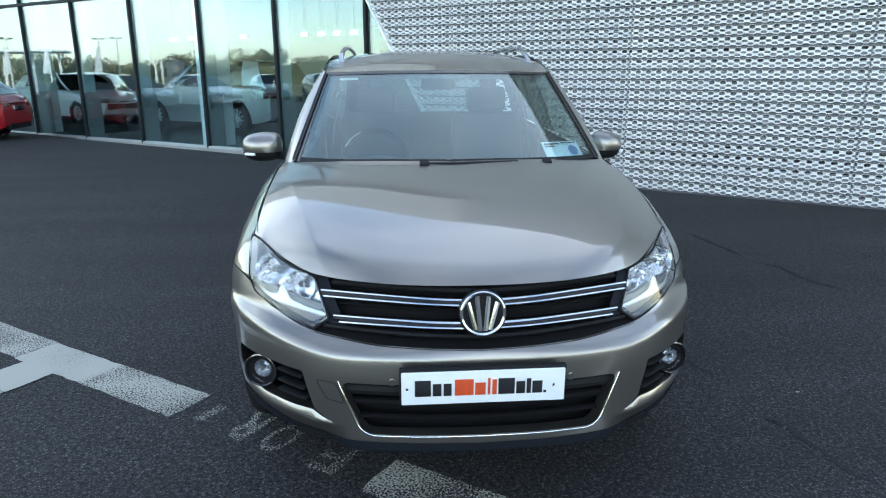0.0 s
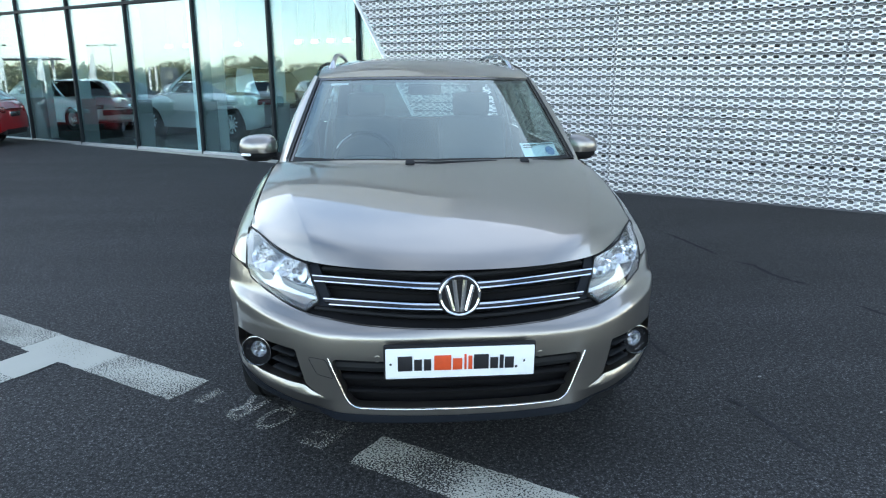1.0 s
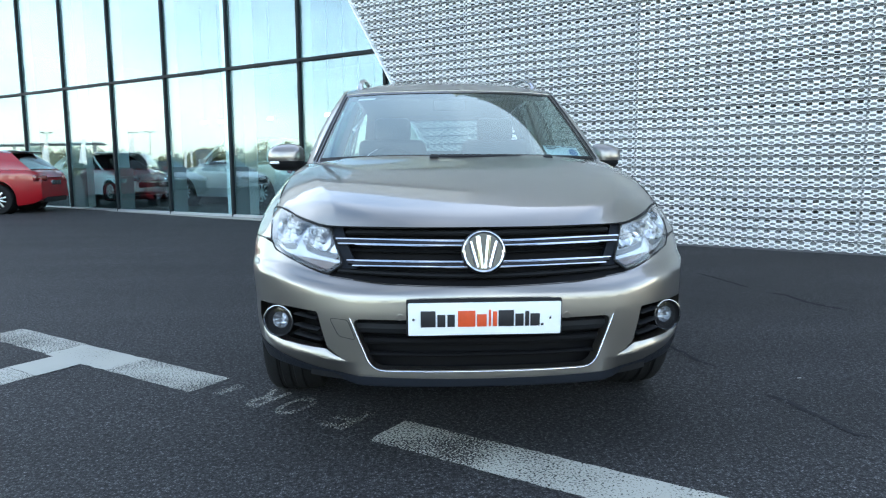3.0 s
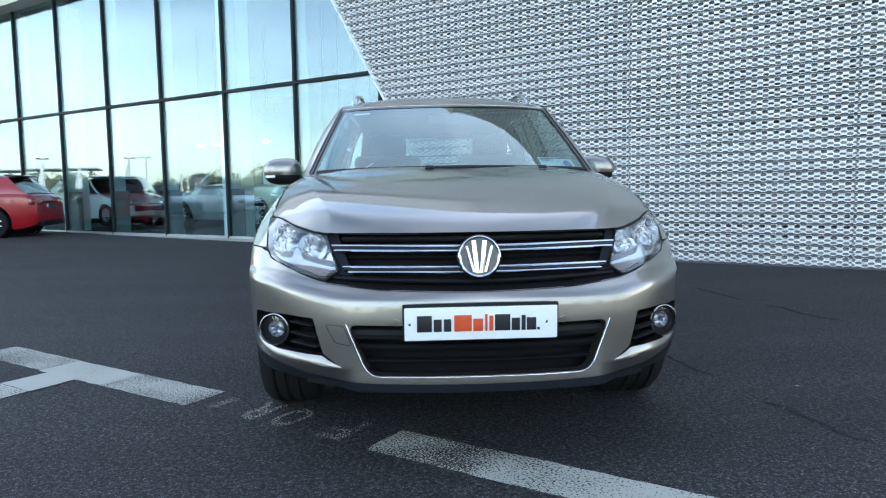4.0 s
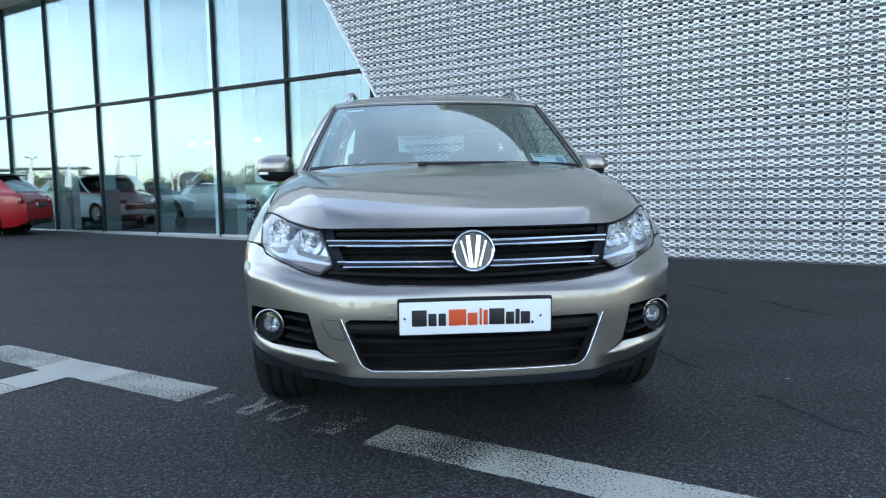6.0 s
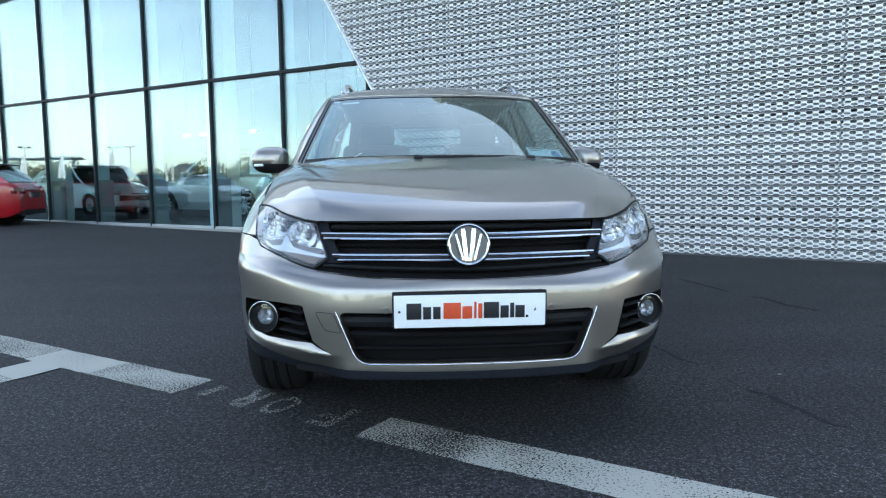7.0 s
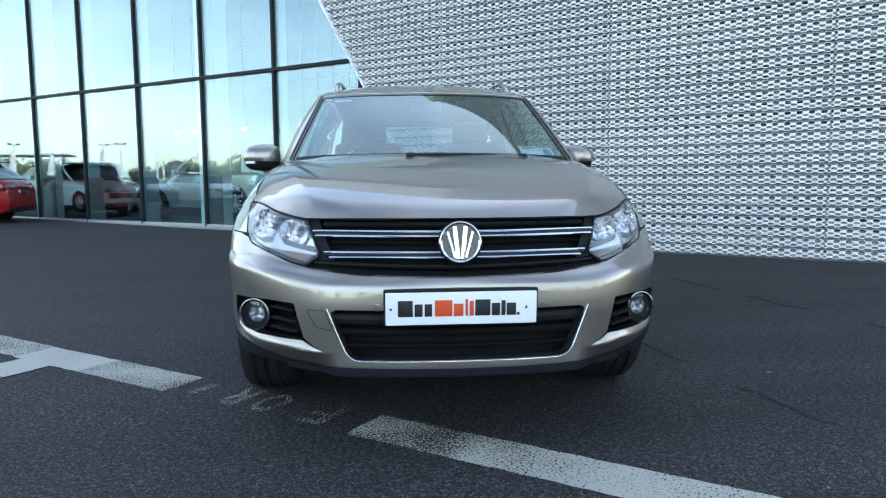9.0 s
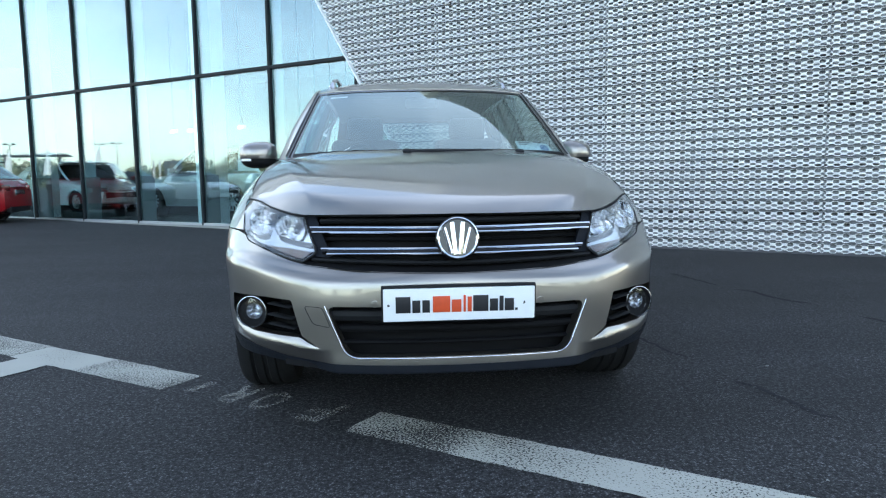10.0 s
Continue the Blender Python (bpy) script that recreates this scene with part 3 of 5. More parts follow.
def build_facade():
    wall = thing("wall_facade", *site(-8.0, FAC_W, 0.03), "white folded perforated metal facade with slotted holes", "wall")
    wall["kind"] = "structure"
    me = panel_mesh(FAC_ROWS)
    edges = [-10.57 + k * PANEL for k in (-2, -1, 0, 1, 2, 3)]
    for s in edges:
        use = me
        if s + PANEL > edge_s(0.0):
            bm = bmesh.new()
            bm.from_mesh(me)
            ax, az = EDGE_B[0] - EDGE_A[0], EDGE_B[1] - EDGE_A[1]
            # keep the side away from the glass
            bmesh.ops.bisect_plane(bm, geom=list(bm.verts) + list(bm.edges) + list(bm.faces), plane_co=(EDGE_A[0] - s, 0, EDGE_A[1] - 0.03),
                                   plane_no=(az, 0, -ax), clear_outer=True)
            if not bm.faces:
                bm.free()
                continue
            use = bpy.data.meshes.new("panel")
            bm.to_mesh(use)
            bm.free()
        p = new("panel", use)
        p["kind"] = "stuff"
        p.parent, p.matrix_parent_inverse = wall, wall.matrix_world.inverted()
        p.matrix_basis = site_pose(s, FAC_W, 0.03)
    # bolts down the seams
    bm, _ = lathe(bmesh.new(), [(0.0001, 0.012), (0.012, 0.010), (0.016, 0.0)], None, 8)
    first = part("seam_fixing", bm, M_FINBASE, wall, "dark fixing on a panel seam")
    for s in edges[:4]:
        for r in range(5, 180, 4):
            ob = first if s == edges[0] and r == 5 else new("seam_fixing", first.data)
            ob.parent, ob.matrix_parent_inverse = wall, wall.matrix_world.inverted()
            ob.matrix_basis = site_pose(s, FAC_W + 0.004, 0.03 + (r + 0.5) * ROW) @ pose(0, 0, 0, -90)
    # corrugated cladding behind the holes
    bm = bmesh.new()
    prof, z = [], 0.0
    while z < FAC_ROWS * ROW:
        prof += [(0.0, z), (0.0, z + 0.090), (-0.10, z + 0.091), (-0.10, z + 0.112)]
        z += 0.114
    last = None
    for w, z in prof:
        e = edge_s(z + 0.03) - 0.012
        row = [bm.verts.new(site(s, FAC_W - 0.060 + w, 0.03 + z)) for s in (-16.0, e)]
        if last:
            bm.faces.new([last[0], last[1], row[1], row[0]])
        last = row
    part("backing_sheet", bm, M_BACKING, wall, "grey corrugated cladding behind the holes", smooth=False)
    # strip at the bottom of each groove, its grey painted in place of shade
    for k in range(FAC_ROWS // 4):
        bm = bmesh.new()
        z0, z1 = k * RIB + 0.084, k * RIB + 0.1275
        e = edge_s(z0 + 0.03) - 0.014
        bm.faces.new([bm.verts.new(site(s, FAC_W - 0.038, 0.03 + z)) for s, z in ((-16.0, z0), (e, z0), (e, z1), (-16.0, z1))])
        part("groove_shade_strip", bm, M_GROOVE_SHADE, wall, "grey strip standing in for the shade in a groove", smooth=False)
    # the slanted white edge
    a, b = site(edge_s(0.05), FAC_W, 0.05), site(edge_s(7.25), FAC_W, 7.25)
    bm = bmesh.new()
    ax = (b - a).normalized()
    out = Vector((NX, NY, 0))
    side = ax.cross(out).normalized()
    m = Matrix((( *side, 0), (*out, 0), (*ax, 0), (0, 0, 0, 1))).transposed()
    m.translation = (a + b) / 2
    box(bm, (0.022, 0.09, (b - a).length), m, 0.004)
    part("edge_trim", bm, M_EDGE, wall, "slanted white edge profile", smooth=False)
    bm = bmesh.new()
    box(bm, (11.0, 0.12, 0.035), site_pose(-10.2, FAC_W - 0.06, 0.012), 0.004)
    part("base_rail", bm, M_FOOT, wall, "mottled dark grey base strip", smooth=False)
    return wall


build_facade()

# ---- the glazed front and the showroom behind it ----
BAY, RAIL_Z, TOP_Z = 1.92, 2.95, 5.62


def bay_s(k):
    """Where the k-th mullion stands along the front."""
    return k * BAY + (0.0 if k == 0 else 0.035)


def build_glazing():
    sway = random.Random(11)
    front = thing("wall_glazed", *site(4, 0, 0.05), "tall glazed showroom front with dark slim mullions", "wall")
    front["kind"] = "structure"
    for k in range(-2, 9):
        s = bay_s(k)
        bm = block((0.055, 0.07, TOP_Z - 0.05), site_pose(s, 0.0, 0.05 + (TOP_Z - 0.05) / 2), 0.005)
        m = part("mullion", bm, M_MULLION, front, smooth=False)
        bm = block((0.045, 0.26, TOP_Z - 0.06), site_pose(s, -0.19, 0.05 + (TOP_Z - 0.06) / 2), 0.004)
        part("fin", bm, M_FIN, m, "grey inner fin of a mullion", smooth=False)
        bm = block((0.06, 0.34, 0.98), site_pose(s + 0.004, -0.23, 0.09 + 0.49), 0.006)
        part("fin_base", bm, M_FINBASE, m, "dark grey casing at the foot of the fin", smooth=False)
    for k in range(-3, 8):
        s, wide = (bay_s(k) + bay_s(k + 1)) / 2, bay_s(k + 1) - bay_s(k)
        bm = block((wide - 0.055, 0.066, 0.06), site_pose(s, 0.0, RAIL_Z), 0.004)
        part("transom", bm, M_MULLION, front, smooth=False)
        bm = block((wide - 0.06, 0.09, 0.06), site_pose(s, 0.0, 0.10), 0.004)
        part("sill_rail", bm, M_POLE, front, "pale aluminium sill rail", smooth=False)
        for z0, z1 in ((0.13, RAIL_Z - 0.03), (RAIL_Z + 0.03, TOP_Z)):
            bm = block((wide - 0.056, 0.024, z1 - z0), site_pose(s, -0.03, (z0 + z1) / 2, sway.uniform(-0.22, 0.22)) @ pose(0, 0, 0, sway.uniform(-0.12, 0.12)))
            part("pane", bm, M_CURTAIN, front, smooth=False).visible_shadow = False
    bm = block((24.0, 0.24, 0.13), site_pose(7.0, 0.03, 0.02), 0.01)
    ob = link("kerb", bm, M_KERB, smooth=False)
    tagged(ob, "pale concrete plinth along the glazed front", "kerb", kind="structure")


build_glazing()


def slab(name, size, m, mat, label, category):
    return tagged(link(name, block(size, m), mat, smooth=False), label, category, kind="structure")


slab("floor", (24.0, 15.0, 0.06), site_pose(6.2, -7.6, 0.06), M_INTFLOOR, "polished showroom floor tiles in a dimmed colour", "floor")
slab("ceiling", (24.0, 14.8, 0.03), site_pose(6.2, -7.6, TOP_Z - 0.02), M_INTWALL, "plain showroom ceiling in a dimmed colour", "ceiling")
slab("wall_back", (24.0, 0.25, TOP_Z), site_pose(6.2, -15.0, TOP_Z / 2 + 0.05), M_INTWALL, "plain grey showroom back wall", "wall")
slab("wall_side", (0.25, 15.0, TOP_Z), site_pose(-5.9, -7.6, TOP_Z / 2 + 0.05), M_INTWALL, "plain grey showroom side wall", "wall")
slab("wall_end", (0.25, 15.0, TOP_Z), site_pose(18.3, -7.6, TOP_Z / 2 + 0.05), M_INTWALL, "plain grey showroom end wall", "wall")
slab("roof", (24.4, 15.6, 1.45), site_pose(6.4, -7.4, TOP_Z + 0.735), M_SOFFIT, "beige roof overhang with a plain soffit", "roof")
slab("wall_core", (11.0, 10.0, 7.25), site_pose(-10.6, -5.6, 3.625), M_BACKING, "plain block of the building behind the facade", "wall")

for s, w in ((0.30, -0.52), (6.25, -0.52), (11.9, -0.52)):
    bm = block((0.50, 0.40, TOP_Z), site_pose(s, w, TOP_Z / 2 + 0.06), 0.02)
    tagged(link("column", bm, M_COLUMN, smooth=False), "slim white showroom column behind the glass", "column", "showroom columns", kind="structure")


def spot_lamp(s, w, z):
    p = site(s, w, z)
    lamp = thing("spotlight", *p, "small bright ceiling spotlight in the showroom", "spotlight", "showroom spotlights")
    part("stem", turned([(0.012, 0.0), (0.012, TOP_Z - z)], Matrix.Translation(p), 10), M_MULLION, lamp)
    aim = site_pose(s, w, z)
    part("housing", block((0.20, 0.10, 0.10), aim @ pose(0, -.02, .02), 0.012), M_EDGE, lamp)
    part("bulb", block((0.17, 0.03, 0.075), aim @ pose(0, .035, .0, 25), 0.01), M_SPOT, lamp)
    return lamp


for s in (-0.48, 0.01, 0.49, 1.01, 3.05, 5.02, 5.75):
    spot_lamp(s, -4.0, 2.36)

# ---- the silver-brown SUV ----
HALF = [(0, .040), (.15, .044), (.29, .058), (.40, .078), (.50, .110), (.60, .166), (.70, .250), (.80, .368), (.87, .478), (.918, .600), (.934, .76),
        (.936, 1.0), (.93, 2.0), (.92, 3.2), (.90, 3.9), (.85, 4.26)]
LEN = [0.0]
for (x0, y0), (x1, y1) in zip(HALF, HALF[1:]):
    LEN.append(LEN[-1] + math.hypot(x1 - x0, y1 - y0))
plan_x = curve([(t, p[0]) for t, p in zip(LEN, HALF)])
plan_y = curve([(t, p[1]) for t, p in zip(LEN, HALF)])
t_of_x = curve([(p[0], t) for p, t in zip(HALF[:12], LEN[:12]) if p[0] < 0.9199 or t == LEN[11]])
t_of_y = curve([(p[1], t) for p, t in zip(HALF, LEN)])
set_back = curve([(.16, .12), (.22, .05), (.265, .005), (.285, -.003), (.31, -.003), (.35, -.001), (.42, .0), (.48, .0), (.52, .001), (.56, .0045), (.592, .010), (.612, .025), (.645, .075), (.69, .098), (.75, .12), (.82, .163),
                  (.88, .225), (1.1, .36)])
belt = curve([(.3, .82), (.668, .886), (1.0, .965), (1.4, 1.03), (2.0, 1.055), (3.0, 1.085), (4.2, 1.12)])
tuck = curve([(.16, .085), (.25, .066), (.33, .042), (.42, .026), (.54, .020), (.62, .010), (.7, 0.0), (1.2, 0.0)])


def skin(t, z, out=0.0):
    """The car's outer skin: t along its plan from the nose round to a side, z up; out: proud of it."""
    s = -1 if t < 0 else 1
    t = abs(t)
    x, y = plan_x(t), plan_y(t)
    e = 0.01
    tx, ty = plan_x(t + e) - plan_x(max(t - e, 0)), plan_y(t + e) - plan_y(max(t - e, 0))
    n = math.hypot(tx, ty)
    front = 0.42 + 0.58 * smooth01(x / 0.5)
    k = front if z > 0.5 else 1.0
    rise = 0.032 * smooth01((x - 0.45) / 0.35) * smooth01((z - 0.50) / 0.09) * (1 - smooth01((z - 0.70) / 0.12))
    yy = y + set_back(z - rise) * k * (1 - smooth01((t - 1.35) / 0.6))
    yy += 0.60 * max(0.0, 0.356 - z) * smooth01((x - 0.42) / 0.12) * (1 - smooth01((t - 1.35) / 0.6))
    side = (x / 0.936) ** 8
    top = belt(yy)
    x -= tuck(z) * side + 0.105 * max(0.0, min(1.15, (z - top + 0.20) / 0.20)) ** 2.2 * side
    x += out * ty / n
    yy -= out * tx / n
    return Vector((s * x, yy, z))


def steps(a, b, n):
    return [a + (b - a) * i / n for i in range(n + 1)]


TX = t_of_x
suv = thing("suv", 0, 2.2, 0, "champagne grey metallic compact SUV parked across faded bay lines", "car")

top_edge = curve([(0, .624), (.3, .629), (.48, .641), (.548, .648), (.70, .690), (.82, .742), (.86, .750), (1.0, .752)])
low_edge = curve([(0, .305), (.45, .309), (.6, .317), (.69, .328), (.80, .340), (.88, .352), (1.0, .36)])
chin_edge = curve([(0, .277), (.41, .276), (.47, .281), (.56, .291), (.69, .294), (.80, .286), (.9, .279), (1.0, .28)])


def mirrored(poly):
    return [(-a, b) for a, b in reversed(poly)]


def on_skin(poly):
    return [(math.copysign(TX(abs(x)), x), z) for x, z in poly]


def circle_tz(cy, cz, r):
    pts = []
    for k in range(48):
        a = 2 * math.pi * k / 48
        y, z = cy + r * math.cos(a), cz + r * math.sin(a)
        pts.append((t_of_y(y) if y > 0.05 else 0.3, z))
    return pts


AXLE_F, AXLE_R, WHEEL_R = 0.96, 3.56, 0.345
ARCH_F, ARCH_R = circle_tz(AXLE_F, WHEEL_R + 0.01, 0.395), circle_tz(AXLE_R, WHEEL_R + 0.01, 0.395)
LOWER_GRILLE = on_skin(rounded([(-.460, .511), (.460, .511), (.388, .335), (-.388, .335)], 0.035, 6))
FOG = on_skin(rounded([(.588, .526), (.70, .527), (.862, .512), (.866, .447), (.842, .405), (.81, .377), (.75, .367), (.67, .367), (.625, .368), (.55, .358), (.466, .347), (.552, .402), (.570, .46)], 0.008, 3))
FLAP = rounded([(-.540, .508), (-.474, .506), (-.446, .436), (-.508, .446)], 0.012, 3)
END_T = t_of_y(0.64)
CHIN_T = t_of_y(0.55)
zmap = lambda lo, hi: (lambda t, v: lo(plan_x(abs(t))) + (hi(plan_x(abs(t))) - lo(plan_x(abs(t)))) * v)
inward = lambda co: Vector((-0.02 * co.x, 0.05, 0))

bumper = part("front_bumper", patch(skin, steps(-END_T, END_T, 330), steps(0, 1, 66), [LOWER_GRILLE, FOG, mirrored(FOG), ARCH_F, mirrored(ARCH_F)],
                                    lip=inward, lip_out=lambda co: Vector((-0.01 * co.x, 0.02, 0)), zfun=zmap(low_edge, top_edge)), M_BODY, suv)
part("chin", patch(lambda t, z: skin(t, z, 0.004), steps(-CHIN_T, CHIN_T, 160), steps(0, 1, 12),
                   lip_out=lambda co: Vector((-0.05 * co.x, 0.13, -0.004)), zfun=zmap(chin_edge, low_edge)), M_CHIN, suv, "dark grey textured plastic chin")

# lower grille
bm = patch(lambda t, z: skin(t, z) + Vector((0, 0.10, 0)), steps(-TX(.50), TX(.50), 40), steps(.29, .53, 8))
part("lower_grille_back", bm, M_DARK, bumper)
for z, h, dy in ((.474, .022, .045), (.424, .014, .06), (.378, .007, .05)):
    w = 0.39 + (z - .335) * 0.36
    bm = bmesh.new()
    tube(bm, [skin(t, z) + Vector((0, dy, 0)) for t in steps(-TX(w), TX(w), 24)], 0.018, h, 8)
    part("slat", bm, M_TRIM if z > .45 else M_DARK, bumper)
ends = rounded([(-.496, .600), (-.391, .331), (.391, .331), (.496, .600)], 0.05, 7)[8:24]
path = on_skin([(-.465, .513)] + ends + [(.465, .513)])
path = [(a[0] + (b[0] - a[0]) * k / 10, a[1] + (b[1] - a[1]) * k / 10) for a, b in zip(path, path[1:]) for k in range(10)] + path[-1:]
bm = bmesh.new()
tube(bm, [skin(t, z, 0.003) for t, z in path], 0.0019, 0.0019, 8, up=(0, 1, 0))
part("chrome_strip", bm, M_CHROME, bumper, "thin chrome strip round the lower grille")

# fog lamp recesses
blade_low = curve([(.464, .346), (.52, .353), (.55, .356), (.625, .366), (.67, .365), (.75, .365), (.81, .375), (.845, .405), (.88, .445)])
blade_top = curve([(.464, .350), (.497, .364), (.535, .379), (.566, .393), (.622, .392), (.695, .391), (.748, .388), (.80, .393), (.845, .418), (.88, .456)])


def fog_floor(t, z, s):
    p = skin(t, z)
    return Vector((p.x - .03 * s, max(p.y + .06, .45), z))


for s in (1, -1):
    pocket = part("fog_pocket", patch(lambda t, z: fog_floor(t, z, s), [s * t for t in steps(TX(.54), TX(.912), 24)], steps(.34, .54, 10)), M_TRIM, bumper)
    for z in (.504, .464, .430):
        bm = bmesh.new()
        tube(bm, [skin(s * t, z - 0.06 * (TX(.70) - t)) + Vector((0, 0.030, 0)) for t in steps(TX(.565 + (z - .41) * .2), TX(.672), 10)], 0.022, 0.0045, 8)
        part("slat", bm, M_TRIM, bumper)
    c = Vector((.746, .318, .456)) if s > 0 else Vector((-.757, .330, .456))
    m = look(c, c + Vector((s * 0.27, -1, 0.03))) @ Matrix.Scale(1.02, 4)
    lamp = part("fog_lamp", turned([(.0585, -.004), (.0595, .002), (.0590, .006), (.0570, .0065), (.0550, .001)], m @ pose(0, 0, 0, 180, 0, 0), 48), M_RING, suv, "round fog lamp with a silver ring")
    part("funnel", turned([(.0555, .001), (.051, -.006), (.046, -.010), (.038, -.014), (.032, -.018)], m @ pose(0, 0, 0, 180, 0, 0), 40), M_DARK, lamp)
    part("bowl", turned([(.0325, -.017), (.029, -.030), (.018, -.040), (.001, -.044)], m @ pose(0, 0, 0, 180, 0, 0), 12), M_RING, lamp, smooth=False)
    part("bulb", turned([(.011, -.044), (.011, -.02), (.007, -.012), (.001, -.012)], m @ pose(0, 0, 0, 180, 0, 0), 16), M_CHROME, lamp)
    part("barrel", turned([(.0588, -.10), (.0588, -.003)], m @ pose(0, 0, 0, 180, 0, 0), 40), M_TRIM, lamp)
    part("lens", turned([(.0475, -.008), (.03, -.006), (.0005, -.005)], m @ pose(0, 0, 0, 180, 0, 0), 32), M_LENS, lamp).visible_shadow = False
    # upturned blade under the recess
    bm = bmesh.new()
    rows = []
    for x in steps(.464, .846, 48):
        z0, z1 = blade_low(x), blade_top(x)
        f = smooth01((x - .464) / .09)
        rows.append([bm.verts.new(skin(s * TX(x), z0 + (z1 - z0) * k, o * f)) for k, o in ((-.10, .001), (0.0, .004), (.06, .004), (.5, .0015), (.93, -.0035), (1.0, -.0045), (1.01, -.050))])
    for r, q in zip(rows, rows[1:]):
        for k in range(6):
            bm.faces.new([r[k], q[k], q[k + 1], r[k + 1]])
    bmesh.ops.recalc_face_normals(bm, faces=bm.faces)
    part("bumper_blade", bm, M_BODY, bumper)
    # parking sensor
    c = skin(s * TX(.29), .521, 0.002)
    part("parking_sensor", turned([(.0120, -.003), (.0120, .0006), (.0105, .0010), (.0100, .0004), (.0005, .0006)], look(c, c + Vector((s * .1, -1, 0))) @ pose(0, 0, 0, 180), 20), M_BODY, bumper)
# towing eye cover
flap = [(TX(abs(x)) * -1, z) for x, z in FLAP]
bm = bmesh.new()
tube(bm, [skin(t, z, 0.0005) for t, z in flap], 0.0010, 0.0010, 6, up=(0, -1, 0), closed=True)
part("tow_cover_gap", bm, M_CHIN, bumper)

# grille between the lamps
bm = patch(lambda t, z: skin(t, z) + Vector((0, .055, 0)), steps(-TX(.500), TX(.500), 50), steps(.585, .86, 10))
grille = part("grille", bm, M_DARK, suv, "black grille with four chrome bars")


def bar(z0, z1, x, hz, dy, mat, name, hy=0.008):
    bm = bmesh.new()
    tube(bm, [skin(t, z0 + (z1 - z0) * (abs(plan_x(abs(t))) / x) ** 2) + Vector((0, dy, 0)) for t in steps(-TX(x), TX(x), 40)], hy, hz, 8)
    return part(name, bm, mat, grille)


for (z0, z1, x) in ((.780, .777, .520), (.763, .760, .512), (.708, .703, .478), (.690, .685, .458)):
    bar(z0, z1, x, .0048, -.004, M_CHROME, "chrome_bar")
for z0, z1, x in ((.771, .768, .515), (.699, .694, .470)):
    bar(z0, z1, x, .012, .012, M_GLOSSBLACK, "blade", .02)
bar(.803, .798, .480, .011, .022, M_TRIM, "top_strip", .02)
bar(.655, .662, .510, .010, .030, M_TRIM, "slat", .02)
bar(.735, .732, .49, .006, .045, M_TRIM, "slat", .02)
# smooth black lip above the bumper
bm = patch(lambda t, v: skin(t, (top_edge(plan_x(abs(t))) - .002) + .020 * v) + Vector((0, -.002 + .05 * v, 0)), steps(-TX(.545), TX(.545), 60), steps(0, 1, 5))
part("grille_lip", bm, M_DARK, grille)
for s in (1, -1):
    quad = [(.49, .70), (.545, .81), (.575, .825), (.50, .825), (.46, .79), (.45, .71)]
    poly = [(s * TX(x), z) for x, z in rounded([(.500, .672), (.552, .822), (.505, .822), (.470, .735), (.44, .672)], .006, 2)]
    bm = patch(lambda t, z: skin(t, z) + Vector((0, .010, 0)), [s * t for t in steps(TX(.42), TX(.57), 22)], steps(.64, .84, 22), outline=poly, lip_out=(0, .03, 0))
    part("end_piece", bm, M_CHIN, grille)

# badge: plain ring with slanting bars
c = Vector((0, .070, .743))
flip = look(c, c + Vector((0, -1, .12))) @ pose(0, 0, 0, 0, 180, 0)
badge = part("badge", turned([(.0775, -.02), (.0765, .000), (.071, .004), (.0005, .004)], flip, 48), M_GLOSSBLACK, suv, "round badge with a chrome ring and slanting bars")
part("ring", turned([(.0725, .003), (.0725, .009), (.069, .012), (.0635, .009), (.0635, .003)], flip, 56), M_CHROME, badge)
for x0, z0, x1, z1 in ((-.047, .036, -.023, -.053), (.047, .036, .023, -.053), (-.019, .055, -.008, -.056), (.019, .055, .008, -.056)):
    bm = bmesh.new()
    a, b = flip @ Vector((x0, z0, .007)), flip @ Vector((x1, z1, .007))
    tube(bm, [a, b], .0070, .003, 4, up=flip.to_3x3() @ Vector((0, 0, 1)))
    part("bar", bm, M_CHROME, badge)

# bonnet
front_pts = ((0, .098), (.2, .110), (.35, .152), (.45, .206), (.5475, .292), (.62, .37), (.70, .475), (.76, .568), (.812, .672))
front_fit = np.linalg.lstsq(np.array([[1, a ** 2, a ** 4, a ** 6] for a, _ in front_pts]), np.array([b for _, b in front_pts]), rcond=None)[0]
front_y = lambda a: float(front_fit[0] + front_fit[1] * a ** 2 + front_fit[2] * a ** 4 + front_fit[3] * a ** 6)
rear_y = curve([(0, 1.12), (.4, 1.17), (.72, 1.33), (.812, 1.45)])
mid_fit = np.polyfit([.09, .3, .6, .9, 1.12, 1.5], [.868, .921, .989, 1.046, 1.083, 1.128], 3)
drop_fit = np.polyfit([.15, .3, .668, 1.0, 1.3, 1.5], [.150, .132, .095, .080, .074, .076], 2)
mid_z = lambda y: float(np.polyval(mid_fit, y))
drop = lambda y: float(np.polyval(drop_fit, y))
crease_x = curve([(.0, .43), (.20, .494), (.44, .568), (.755, .655), (1.29, .768), (1.5, .79)])
CREASE = .22
edge_z = curve([(0, .827), (.35, .826), (.5475, .822), (.65, .838), (.75, .866), (.812, .887)])


